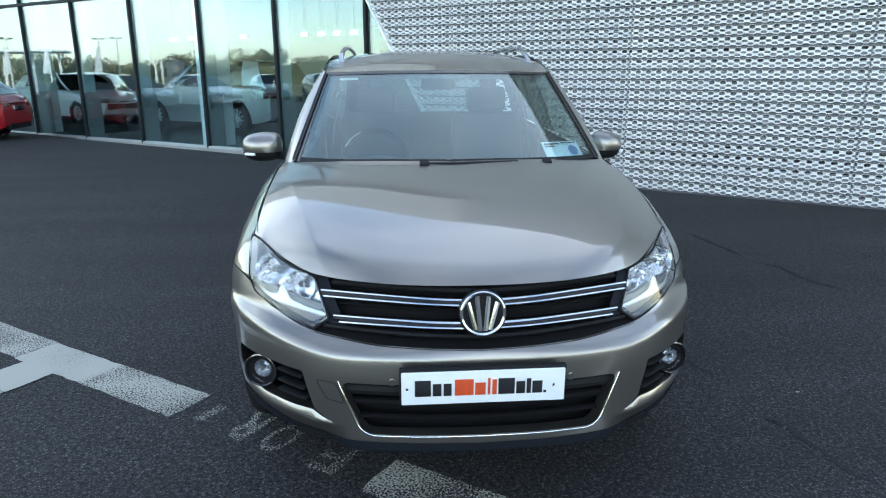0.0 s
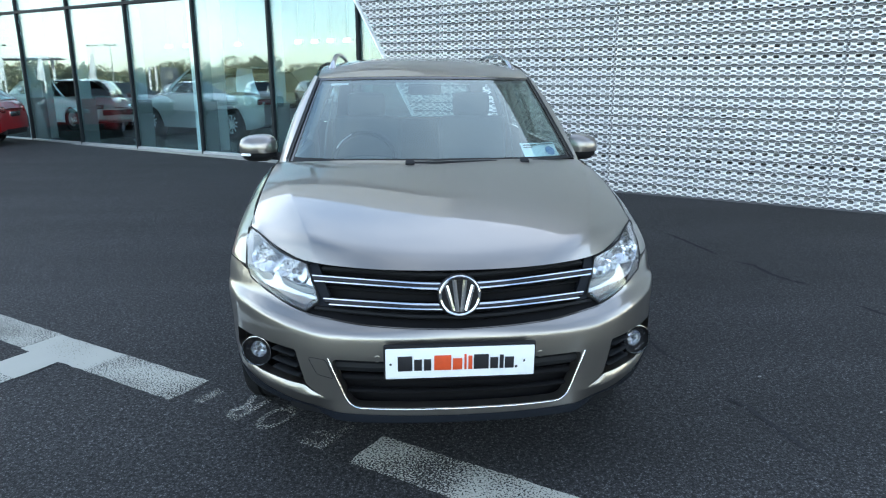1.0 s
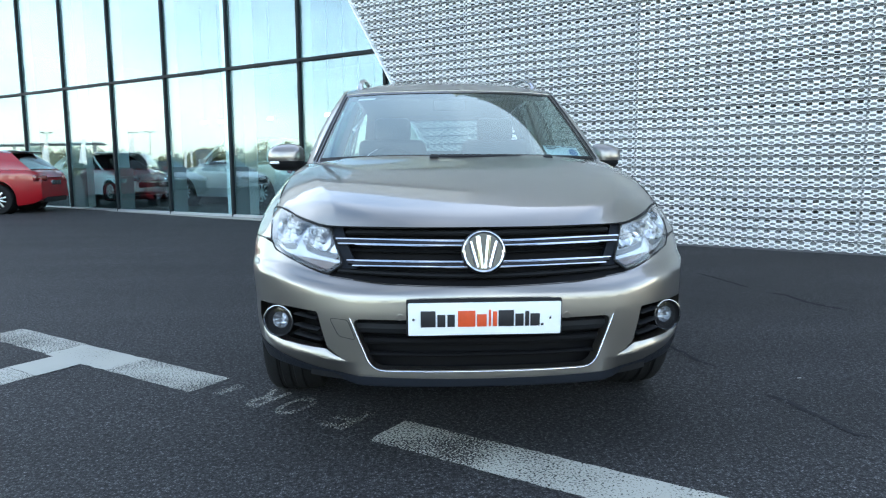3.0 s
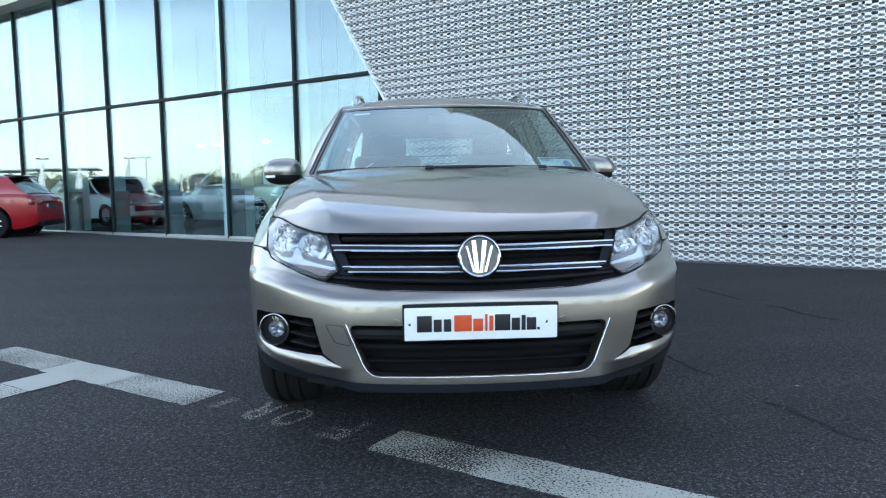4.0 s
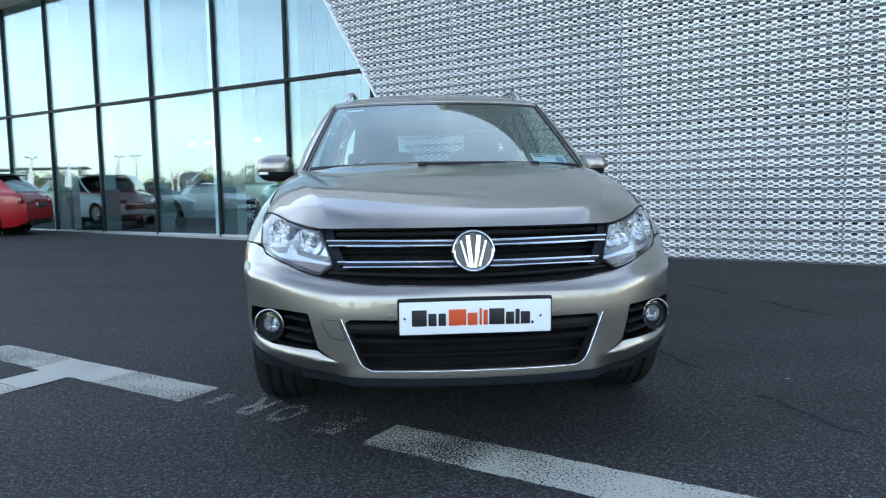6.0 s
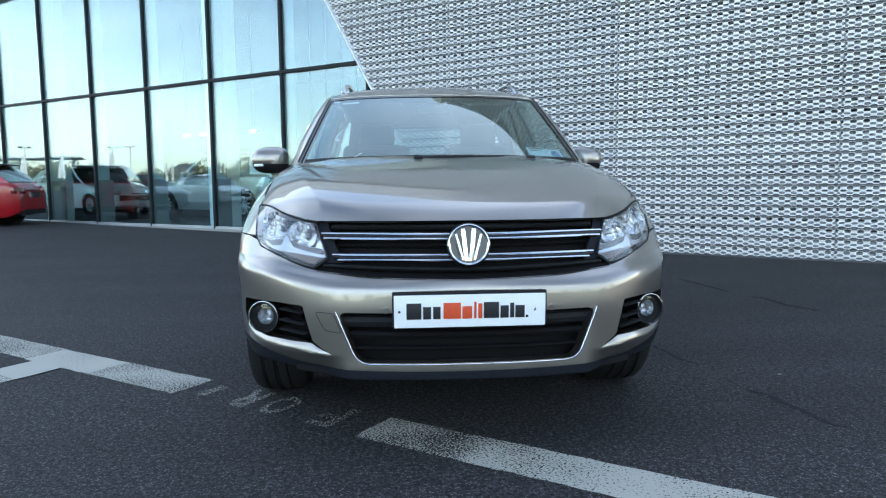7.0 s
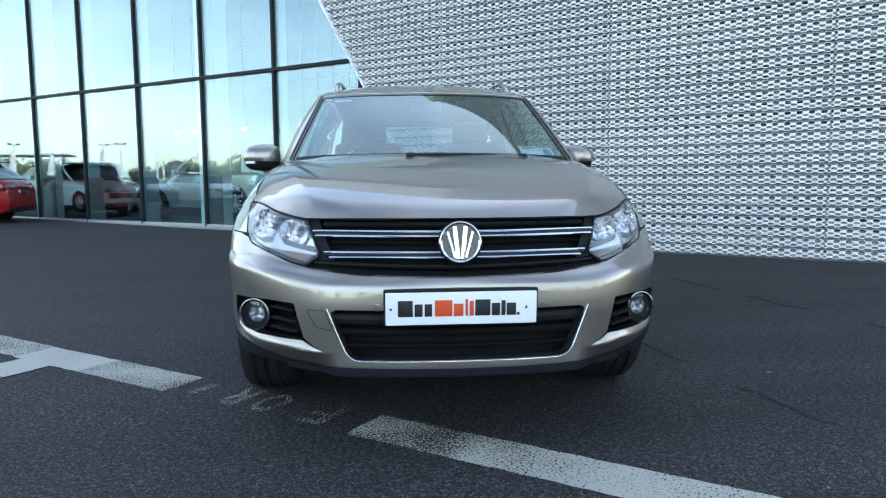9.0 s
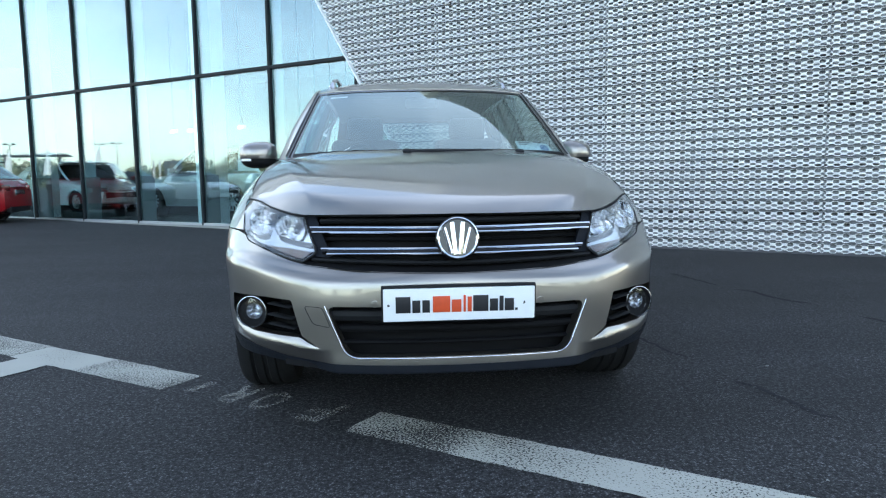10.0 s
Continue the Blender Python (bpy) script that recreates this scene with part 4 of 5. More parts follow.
def bonnet(x, v):
    a = abs(x)
    y0 = front_y(a)
    y = y0 + (rear_y(a) - y0) * v

    def crown(yy):
        # a crisp crease: the outer part falls away more steeply
        c = crease_x(yy)
        return mid_z(yy) - (drop(yy) - CREASE * (.812 - c)) * (a / .812) ** 3.2 - CREASE * max(0.0, a - c)

    lead = y - y0
    k = 1 - smooth01((a - .5) / .25)
    base = -.026 * math.exp(-(lead / .20) ** 2) * (1 - k) + (.030 * max(0.0, 1 - lead) ** 1.5 - .056 * math.exp(-lead / .25)) * k
    miss = min(edge_z(a) - crown(y0) + .026, -.004)
    roll = max(0.0, 1 - lead / .085)
    kick = .006 * max(0.0, (v - .90) / .10) ** 2 * (1 - smooth01((a - .45) / .2))
    return Vector((x, y, crown(y) + base + kick + miss * roll ** 2))


def bonnet_sheet(u, v):
    """The bonnet with its mesh laid along the crease, which is at u = 0.6."""
    a = abs(u) * .812
    for _ in range(6):
        y0 = front_y(a)
        c = crease_x(y0 + (rear_y(a) - y0) * v)
        a = abs(u) / .6 * c if abs(u) <= .6 else c + (abs(u) - .6) / .4 * (.812 - c)
    return bonnet(math.copysign(a, u), v)


vs = [0, .004, .009, .015, .022, .032, .045, .065] + steps(.09, 1, 60)
part("bonnet", patch(bonnet_sheet, steps(-1, 1, 240), vs, lip_out=lambda co: Vector((0, .035, -.010)) if co.y < .9 else Vector((0, -.005, -.022))), M_BODY, suv)

# shut lines
def t_at(x, z):
    """Where along the plan the skin at a height has a given half width."""
    lo, hi = TX(x) - .05, t_of_y(.75)
    for _ in range(30):
        mid = (lo + hi) / 2
        lo, hi = (mid, hi) if skin(mid, z).x < x else (lo, mid)
    return lo


for s in (1, -1):
    bm = bmesh.new()
    edge = [bonnet(s * x, 0) + Vector((0, -.002, -.006)) for x in steps(.53, .812, 24)] + [bonnet(s * .812, v) + Vector((s * .004, 0, -.006)) for v in steps(.03, .97, 24)]
    tube(bm, edge, .0032, .0032, 6, up=(0, .35, .94))
    part("bonnet_gap", bm, M_DARK, suv)
    bm = bmesh.new()
    tube(bm, [skin(s * t, .754, .0003) for t in steps(t_at(.815, .754), t_of_y(.655), 8)], .0018, .0018, 6)
    part("bumper_seam", bm, M_DARK, suv)

# headlamps
for s in (1, -1):
    pts = [(.549, .820), (.496, .689), (.549, .653), (.70, .692)]
    tz = [(TX(x), z) for x, z in pts] + [(t_at(x, z), z) for x, z in ((.780, .718), (.808, .755), (.815, .80), (.826, .868))]
    # along the bonnet's edge
    for x in (.805, .76, .70, .65, .60):
        tz.append((TX(x), bonnet(x, 0).z - .006))
    poly = [(s * t, z) for t, z in rounded(tz, .008, 2)]
    us = [s * t for t in steps(TX(.48), t_of_y(.66), 56)]
    lamp = part("headlamp", patch(lambda t, z: skin(t, z) + Vector((-s * .015, .085, 0)), us, steps(.62, .92, 34), outline=poly, lip_out=lambda co: Vector((s * .014, -.075, 0))), M_BEZEL, suv,
                "clear headlamp with silver reflectors")
    part("lens", patch(lambda t, z: skin(t, z, .001), us, steps(.62, .92, 34), outline=poly), M_LENS, lamp).visible_shadow = False
    for x, z, r, dy in ((.606, .764, .055, .046), (.722, .786, .064, .052)):
        c = skin(s * TX(x), z) + Vector((0, dy, 0))
        m = look(c, c + Vector((s * .12, -1, .05))) @ pose(0, 0, 0, 180)
        bm = turned([(r * math.sin(a), -.060 * math.cos(a) ** 1.2) for a in steps(1.55, .02, 9)], m, 34)
        cut = random.Random(round(x * 1000))
        for v in bm.verts:
            v.co += Vector((cut.uniform(-.0012, .0012), cut.uniform(-.0022, .0022), cut.uniform(-.0006, .0006)))
        part("reflector", bm, M_REFLECTOR, lamp, "faceted bright reflector bowl", smooth=False)
        part("bulb_shield", turned([(.012, -.06), (.013, -.022), (.009, -.014), (.0005, -.014)], m, 16), M_BEZEL, lamp)
    # dark brow, dark pockets, silver web and the brown indicator window inside the lamp
    def inset(name, corners, depth, mat, thick=.02, lab=""):
        outline = [(s * TX(x), z) for x, z in rounded(corners, .005, 2)]
        bm = patch(lambda t, z: skin(t, z) + Vector((0, depth, 0)), us, steps(.64, .90, 64), outline=outline, lip_out=(0, thick, 0))
        return part(name, bm, mat, lamp, lab)

    inset("brow", [(.556, .806), (.66, .816), (.75, .838), (.800, .862), (.795, .885), (.72, .870), (.62, .842), (.556, .826)], .030, M_BROW)
    inset("pocket", [(.520, .716), (.58, .722), (.650, .742), (.645, .722), (.59, .706), (.52, .700)], .040, M_BROW)
    inset("pocket", [(.684, .724), (.70, .746), (.75, .736), (.790, .762), (.790, .746), (.73, .720)], .040, M_BROW)
    inset("indicator_window", [(.512, .692), (.553, .662), (.70, .702), (.76, .728), (.69, .710), (.60, .702)], .032, M_BEZEL_DARK, .04, "brown tinted indicator window")
    inset("web", [(.506, .696), (.59, .710), (.640, .722), (.662, .762), (.676, .762), (.690, .724), (.73, .722), (.790, .750), (.790, .738), (.73, .710), (.69, .704), (.60, .697), (.51, .686)], .026, M_WEB, .02, "satin silver web between the reflectors")
    # black seam round the lamp
    bm = bmesh.new()
    tube(bm, [skin(t, z, -.001) for t, z in poly], .0042, .0042, 6, up=(s * .6, -.8, 0), closed=True)
    part("seal", bm, M_TRIM, lamp)

# fenders, doors and rear quarters
SEAM1, SEAM2 = 1.50, 2.62
lamp_hole = rounded([(TX(.70), .60)] + [(t_at(x, z), z) for x, z in ((.783, .714), (.812, .753), (.819, .80), (.830, .872))] + [(TX(.812), .897), (TX(.70), .95)], .006, 2)
for s in (1, -1):
    sk = lambda t, z: skin(s * abs(t), z)

    def top(t):
        z = .95
        for _ in range(6):
            z = belt(plan_y(abs(t)) + set_back(z) * (1 - smooth01((abs(t) - 1.35) / .6)))
        return z + .003

    hide = [(TX(.5), .2), (t_of_y(.66), .2), (t_of_y(.66), .752), (TX(.5), .752)]
    fz = lambda t, v: .30 + (top(t) - .30) * v
    part("fender", patch(sk, steps(TX(.80), t_of_y(1.48), 90), steps(0, 1, 56), [lamp_hole, hide, ARCH_F], lip=lambda co: Vector((-s * .03, 0, 0)), zfun=fz), M_BODY, suv)
    part("front_door", patch(sk, steps(t_of_y(1.485), t_of_y(2.60), 30), steps(0, 1, 26), zfun=fz), M_BODY, suv)
    part("rear_door", patch(sk, steps(t_of_y(2.605), t_of_y(3.50), 30), steps(0, 1, 26), [ARCH_R], lip=lambda co: Vector((-s * .03, 0, 0)), zfun=fz), M_BODY, suv)
    part("rear_quarter", patch(sk, steps(t_of_y(3.505), t_of_y(4.25), 24), steps(0, 1, 26), [ARCH_R], lip=lambda co: Vector((-s * .03, 0, 0)), zfun=fz), M_BODY, suv)
    bm = bmesh.new()
    tube(bm, [(s * .885, y, .29) for y in steps(1.30, 3.1, 10)], .035, .05, 10)
    part("sill", bm, M_CHIN, suv, "dark grey plastic sill")
    # handles
    for y in (2.36, 3.32):
        bm = block((.03, .20, .03), pose(s * .925, y, .93), .012, 3)
        part("door_handle", bm, M_BODY, suv)
    # wheel arch liners
    for cy in (AXLE_F, AXLE_R):
        bm = bmesh.new()
        rows = []
        for k in range(25):
            a = math.pi * k / 24
            p = (cy + .395 * math.cos(a), .355 + .395 * math.sin(a))
            rows.append([bm.verts.new((s * x, p[0], p[1])) for x in (abs(skin(t_of_y(p[0] - .06), min(p[1], .7)).x) - .03, .50)])
        for r, q in zip(rows, rows[1:]):
            bm.faces.new([r[0], q[0], q[1], r[1]])
        part("arch_liner", bm, M_DARK, suv)

# wheels


def wheel(s, y, x=.776, parent=None, r=WHEEL_R, width=.118, z0=0.0, m0=None):
    m = (m0 or Matrix()) @ pose(s * x, y, r - .004 + z0, 0, s * 90, 0)
    prof = [(r * .62, -width), (r * .80, -width * 1.05), (r * .93, -width * .98), (r * .985, -width * .80), (r, -width * .5)]
    for g in (-.45, 0, .45):
        prof += [(r, width * g - .012), (r - .008, width * g - .006), (r - .008, width * g + .006), (r, width * g + .012)]
    prof += [(r, width * .5), (r * .985, width * .80), (r * .93, width * .98), (r * .80, width * 1.05), (r * .62, width)]
    ob = part("wheel", turned([(r * .30, -width * .9), (r * .60, -width * .9), (r * .60, width * .2), (r * .30, width * .2)], m, 40, closed=True), M_DARK, parent)
    part("tyre", turned(prof, m, 56), M_RUBBER, ob)
    bm = bmesh.new()
    lathe(bm, [(r * .63, width * .95), (r * .655, width * 1.0), (r * .62, width * .85), (r * .60, width * .3)], m, 40)
    for k in range(10):
        a = 2 * math.pi * k / 10
        mm = m @ Matrix.Rotation(a, 4, "Z")
        box(bm, (r * .56, .030, .028), mm @ pose(r * .34, 0, width * .72), .006)
    lathe(bm, [(.0005, width * .80), (.035, width * .80), (.05, width * .72), (.06, width * .5)], m, 24)
    bmesh.ops.recalc_face_normals(bm, faces=bm.faces)
    part("rim", bm, M_SATIN, ob)
    return ob


for s in (1, -1):
    for y in (AXLE_F, AXLE_R):
        wheel(s, y, parent=suv)
part("underbody", block((1.22, 3.6, .19), pose(0, 2.35, .275), .03), M_DARK, suv)
# tray and shield added to block light and darken the ground beneath the car
part("shading_undertray", block((1.62, 2.0, .05), pose(0, 2.25, .215), .02), M_DARK, suv)
part("shading_splash_shield", patch(lambda x, v: Vector((x, plan_y(TX(abs(x))) + .02 + (1.15 - plan_y(TX(abs(x)))) * v, .285 - .090 * min(1.0, v / .42))), steps(-.62, .62, 40), [0, .05, .10, .15, .20, .28, .36] + steps(.42, 1, 5), lip_out=(0, .01, .05)), M_DARK, suv)
part("engine_bay", block((1.3, 1.0, .3), pose(0, .95, .55), .02), M_DARK, suv)

# greenhouse
roof_z = curve([(1.93, 1.478), (2.02, 1.512), (2.12, 1.545), (2.3, 1.584), (2.5, 1.606), (2.8, 1.620), (3.2, 1.615), (3.7, 1.580), (4.05, 1.53)])
screen_top = curve([(0, 1.94), (.35, 1.965), (.55, 2.02), (.64, 2.085)])
screen_foot = curve([(0, 1.10), (.4, 1.165), (.65, 1.285), (.755, 1.40)])


def screen(u, v):
    """u across from -1 to 1, v from the scuttle up to the roof."""
    x0, x1 = .755 * u, .640 * u
    a = Vector((x0, screen_foot(abs(x0)), 1.062 + .012 * (1 - u * u)))
    b = Vector((x1, screen_top(abs(x1)), 1.476 + .012 * (1 - u * u)))
    p = a.lerp(b, v)
    return p + Vector((0, -.030, .045)) * (4 * v * (1 - v)) * .12


def ws_band(u0, u1, v0, v1, off, nu=40, nv=20):
    n = Vector((0, -.55, .83)) * off
    return patch(lambda u, v: screen(u, v) + n, steps(u0, u1, nu), steps(v0, v1, nv))


part("windscreen", ws_band(-1, 1, 0, 1, 0), M_SCREEN, suv, "raked windscreen mirroring a pale sky").visible_shadow = False
for u0, u1, v0, v1 in ((-1, -.955, 0, 1), (.955, 1, 0, 1), (-.96, .96, 0, .045), (-.96, .96, .965, 1)):
    part("screen_border", ws_band(u0, u1, v0, v1, .003, 24, 20), M_TRIM if v1 < .1 else M_GLOSSBLACK, suv)
roof_half = .640


def roof(u, v):
    y = screen_top(abs(u) * .64) * (1 - v) + (4.05 - .06 * u * u) * v
    w = roof_half - .02 * v
    z = roof_z(y) - .052 * abs(u) ** 2.6 + (1.476 + .012 * (1 - u * u) + .006 - (roof_z(screen_top(abs(u) * .64)) - .052 * abs(u) ** 2.6)) * (1 - v) ** 14
    return Vector((u * w, y, z))


part("roof", patch(roof, steps(-1, 1, 60), [0, .01, .025, .045, .07] + steps(.1, 1, 40), lip_out=(0, 0, -.02)), M_BODY, suv)
part("headlining", patch(lambda u, v: roof(u, v) + Vector((0, .02, -.05)), steps(-.98, .98, 10), steps(0.02, .98, 10)), M_HEADLINER, suv)
glass_foot = curve([(1.42, 1.040), (2.0, 1.062), (3.0, 1.09), (4.2, 1.13)])
for s in (1, -1):
    def side(y, v):
        lowz, topz = glass_foot(y), roof_z(max(y, 1.94)) - .058
        yt = max(y, 2.10 + .02)
        a = Vector((s * (.812 - .02 * smooth01((y - 3.2) / .9)), y, lowz))
        topx = .642 - .02 * (y - 2.1) / 2
        b = Vector((s * topx, y, roof_z(max(y, 2.12)) - .058))
        p = a.lerp(b, v)
        p.x += s * .035 * 4 * v * (1 - v)
        return p

    # the pillar runs from the bonnet's corner up to the roof
    foot, head = Vector((s * .800, 1.395, 1.038)), Vector((s * .652, 2.10, 1.482))
    def pillar(v, k):
        edge_in = screen(s * 1.0, v) + Vector((s * .004, .004, .004))
        back = Vector((s * .818, 1.53, 1.045)).lerp(Vector((s * .668, 2.22, 1.500)), v) + Vector((s * .03, -.01, .03)) * 4 * v * (1 - v) * .5
        p = edge_in.lerp(back, k)
        p.x += s * .012 * math.sin(math.pi * k)
        return p

    part("front_pillar", patch(pillar, steps(-.04, 1.02, 26), steps(0, 1, 8)), M_BODY, suv)
    part("pillar_seal", patch(lambda v, k: screen(s * (.985 + .022 * k), v) + Vector((0, -.006, .010)) , steps(0, 1, 26), steps(0, 1, 3)), M_TRIM, suv)

    def side2(q, v):
        # q from the pillar to the tail
        f = Vector((s * .818, 1.53, 1.045)).lerp(Vector((s * .668, 2.22, 1.500)), v) + Vector((s * .03, -.01, .03)) * 4 * v * (1 - v) * .5
        r = Vector((s * .79, 4.05, 1.12)).lerp(Vector((s * .63, 3.92, 1.50)), v) + Vector((s * .02, 0, 0)) * 4 * v * (1 - v)
        p = f.lerp(r, q)
        p.z += (.03 + .075 * v) * 4 * q * (1 - q) * .8
        return p

    for q0, q1, mat, name, lab in ((0.005, .40, M_CARGLASS, "front_side_window", ""), (.40, .45, M_GLOSSBLACK, "centre_pillar", ""), (.45, .74, M_PRIVACY, "rear_side_window", ""),
                                   (.74, .78, M_GLOSSBLACK, "rear_door_pillar", ""), (.78, .92, M_TINTED, "quarter_window", ""), (.92, 1.0, M_BODY, "rear_pillar", "")):
        ob = part(name, patch(side2, steps(q0, q1, 10), steps(0.0, .93, 10)), mat, suv)
        if "window" in name:
            ob.visible_shadow = False
    part("roof_side", patch(lambda q, v: side2(q, .93 + .09 * v) + Vector((0, 0, .004)), steps(0, 1, 24), steps(0, 1, 4)), M_BODY, suv)
    # roof rail
    bm = bmesh.new()
    rail = [(s * .565, 2.24, 1.530), (s * .563, 2.30, 1.568), (s * .558, 2.40, 1.601), (s * .555, 2.55, 1.627), (s * .55, 2.8, 1.638), (s * .545, 3.2, 1.636), (s * .54, 3.6, 1.613), (s * .54, 3.8, 1.592), (s * .54, 3.88, 1.56)]
    tube(bm, rail, .016, .012, 10)
    part("roof_rail", bm, M_RING, suv, "satin grey roof rail")
    bm = block((.04, .10, .03), pose(s * .566, 2.25, 1.527, 30), .012)
    part("rail_foot", bm, M_SATIN, suv)
    # door mirror
    m = pose(s * .965, 1.78, 1.095, 0, 0, 8) if s < 0 else pose(.898, 1.78, 1.088, 0, 0, 30)
    bm = bmesh.new()
    bmesh.ops.create_uvsphere(bm, u_segments=32, v_segments=20, radius=1.0)
    for v in bm.verts:
        x, y, z = v.co
        x = math.copysign(abs(x) ** .72, x)
        z = math.copysign(abs(z) ** .75, z)
        taper = 1 - .18 * (s * x + 1) / 2
        v.co = Vector((x * (.105 if s < 0 else .094), (y * .10 if y < 0 else y * .03), z * .078 * taper + (.006 if z > 0 else 0)))
    shell = bmesh.ops.bisect_plane(bm, geom=list(bm.verts) + list(bm.edges) + list(bm.faces), plane_co=(0, 0, -.022), plane_no=(0, 0, -1), clear_outer=True)
    bmesh.ops.transform(bm, matrix=m, verts=bm.verts)
    mir = part("door_mirror", bm, M_BODY, suv, "body coloured door mirror with a black base")
    bm = bmesh.new()
    bmesh.ops.create_uvsphere(bm, u_segments=32, v_segments=20, radius=1.0)
    for v in bm.verts:
        x, y, z = v.co
        x = math.copysign(abs(x) ** .72, x)
        v.co = Vector((x * (.104 if s < 0 else .093), (y * .098 if y < 0 else y * .04), math.copysign(abs(z) ** .75, z) * .076))
    bmesh.ops.bisect_plane(bm, geom=list(bm.verts) + list(bm.edges) + list(bm.faces), plane_co=(0, 0, -.020), plane_no=(0, 0, 1), clear_outer=True)
    bmesh.ops.transform(bm, matrix=m, verts=bm.verts)
    part("mirror_base", bm, M_TRIM, mir)
    bm = bmesh.new()
    tube(bm, [m @ Vector((-s * .06, .0, -.045)), m @ Vector((-s * .13, -.02, -.05)), Vector((s * .80, 1.66, 1.03))], .035, .022, 10)
    part("mirror_arm", bm, M_TRIM, mir)
    bm = block((.060, .016, .014), m @ pose(s * .066, -.078, -.030, 0, 0, s * 35), .005)
    part("indicator", bm, M_PLATE, mir, "clear indicator lens")

# tail
bm = patch(lambda u, v: Vector((u * (.70 - .08 * v), 4.26 - .30 * v ** 1.3 - .04 * u * u, 1.06 + .45 * v)), steps(-1, 1, 40), steps(0, 1, 20),
           holes=[rounded([(-.80, .18), (.80, .18), (.76, .86), (-.76, .86)], .08, 4)], lip=(0, -.03, 0))
tail = part("tailgate", bm, M_BODY, suv)
part("rear_window", patch(lambda u, v: Vector((u * (.70 - .08 * v), 4.25 - .30 * v ** 1.3 - .04 * u * u, 1.06 + .45 * v)), steps(-.82, .82, 10), steps(.16, .88, 10)), M_PRIVACY, tail).visible_shadow = False
part("rear_body", patch(lambda u, z: Vector((u * .85, 4.36 - .12 * u ** 4 - .05 * ((z - .6) / .4) ** 2, z)), steps(-1, 1, 30), steps(.30, 1.10, 16), lip_out=(0, -.04, 0)), M_BODY, suv)
for s in (1, -1):
    part("tail_lamp", block((.24, .06, .16), pose(s * .70, 4.33, .95, 0, 0, -s * 14), .02), M_TAIL, suv)

# cabin
def dash(u, v):
    z = 1.03 - .02 * (2 * u * u) + .035 * math.exp(-((u + .48) / .22) ** 2) * smooth01(v * 2 - .5)
    y = 1.22 + .16 * u * u + .52 * v
    return Vector((u * .76, y, z - .16 * max(0, v - .8) / .2))


part("dashboard", patch(dash, steps(-1, 1, 40), steps(0, 1, 20), lip_out=(0, 0, -.25)), M_DASH, suv)
part("scuttle", patch(lambda u, v: Vector((u * .775, rear_y(abs(u) * .812) - .03 + .10 * v, 1.060 - .03 * u * u + .012 * v - .012)), steps(-1, 1, 30), steps(0, 1, 4)), M_TRIM, suv)
wheel_m = pose(-.37, 1.98, .99, 62)
bm = bmesh.new()
tube(bm, [wheel_m @ Vector((.185 * math.cos(a), .185 * math.sin(a), 0)) for a in steps(0, 2 * math.pi, 40)[:-1]], .016, .016, 8, up=(0, .88, .47), closed=True)
sw = part("steering_wheel", bm, M_TRIM, suv)
bm = bmesh.new()
tube(bm, [wheel_m @ Vector((.186 * math.cos(a), .186 * math.sin(a), .015)) for a in steps(2.0, 2.7, 10)], .003, .003, 6)
part("rim_insert", bm, M_SATIN, sw)
part("hub", block((.34, .07, .05), wheel_m, .02), M_TRIM, sw)


def seat(x, y, name):
    ob = part(name, block((.50, .52, .16), pose(x, y, .58), .06, 3), M_CLOTH, suv)
    part("backrest", block((.48, .14, .62), pose(x, y + .32, .92, -14), .06, 3), M_CLOTH, ob)
    part("headrest", block((.26, .10, .17), pose(x, y + .42, 1.30, -10), .045, 3), M_CLOTH, ob)
    for k in (-.06, .06):
        part("post", turned([(.007, 0), (.007, .12)], pose(x + k, y + .41, 1.16, -10), 8), M_CHROME, ob)


seat(-.37, 2.30, "front_seat")
seat(.37, 2.30, "front_seat")
part("rear_bench", block((1.25, .16, .58), pose(0, 3.36, .88, -18), .06, 3), M_CLOTH, suv)
for x in (-.46, .46):
    part("rear_headrest", block((.24, .09, .10), pose(x, 3.50, 1.13, -12), .04, 3), M_CLOTH, suv)
part("cabin_floor", block((1.5, 2.9, .05), pose(0, 2.8, .42)), M_DASH, suv)
for s in (1, -1):
    bm = bmesh.new()
    tube(bm, [(s * .60, 2.72, 1.36), (s * .66, 2.70, 1.1), (s * .70, 2.68, .7)], .022, .003, 8)
    part("seat_belt", bm, M_HEADLINER, suv)
    part("pillar_trim", block((.04, .10, .46), pose(s * .70, 2.76, 1.27, 0, -s * 20, 0), .015), M_HEADLINER, suv)
    part("door_card", block((.05, 1.1, .35), pose(s * .76, 2.1, .88), .02), M_DASH, suv)
bm = block((.20, .04, .065), pose(0, 2.05, 1.415, 10), .018, 3)
part("inner_mirror", bm, M_TRIM, suv)
for s in (1, -1):
    part("sun_visor", block((.36, .15, .02), pose(s * .36, 2.13, 1.475, 20), .008), M_HEADLINER, suv)
# wipers
for x0, x1, y0 in ((-.14, .30, 0), (.43, .72, 0)):
    bm = bmesh.new()
    pts = []
    for k in steps(0, 1, 14):
        x = x0 + (x1 - x0) * k
        p = screen(x / .755, .010 + .006 * k) + Vector((0, -.016, .003))
        pts.append(p)
    tube(bm, pts, .009, .007, 8)
    wp = part("wiper", bm, M_TRIM, suv)
    bm = block((.045, .035, .018), pose(x0 + .01, pts[0].y - .02, pts[0].z + .002, 25), .01, 3)
    part("wiper_hub", bm, M_TRIM, wp)

# plate in its holder
plate = part("number_plate", block((.516, .006, .112), pose(-.004, -.004, .5265, 4), .005, 3), M_PLATE, suv, "white plate with black and orange bars")
part("holder", block((.528, .022, .124), pose(-.004, .010, .530, 4), .006), M_TRIM, plate)
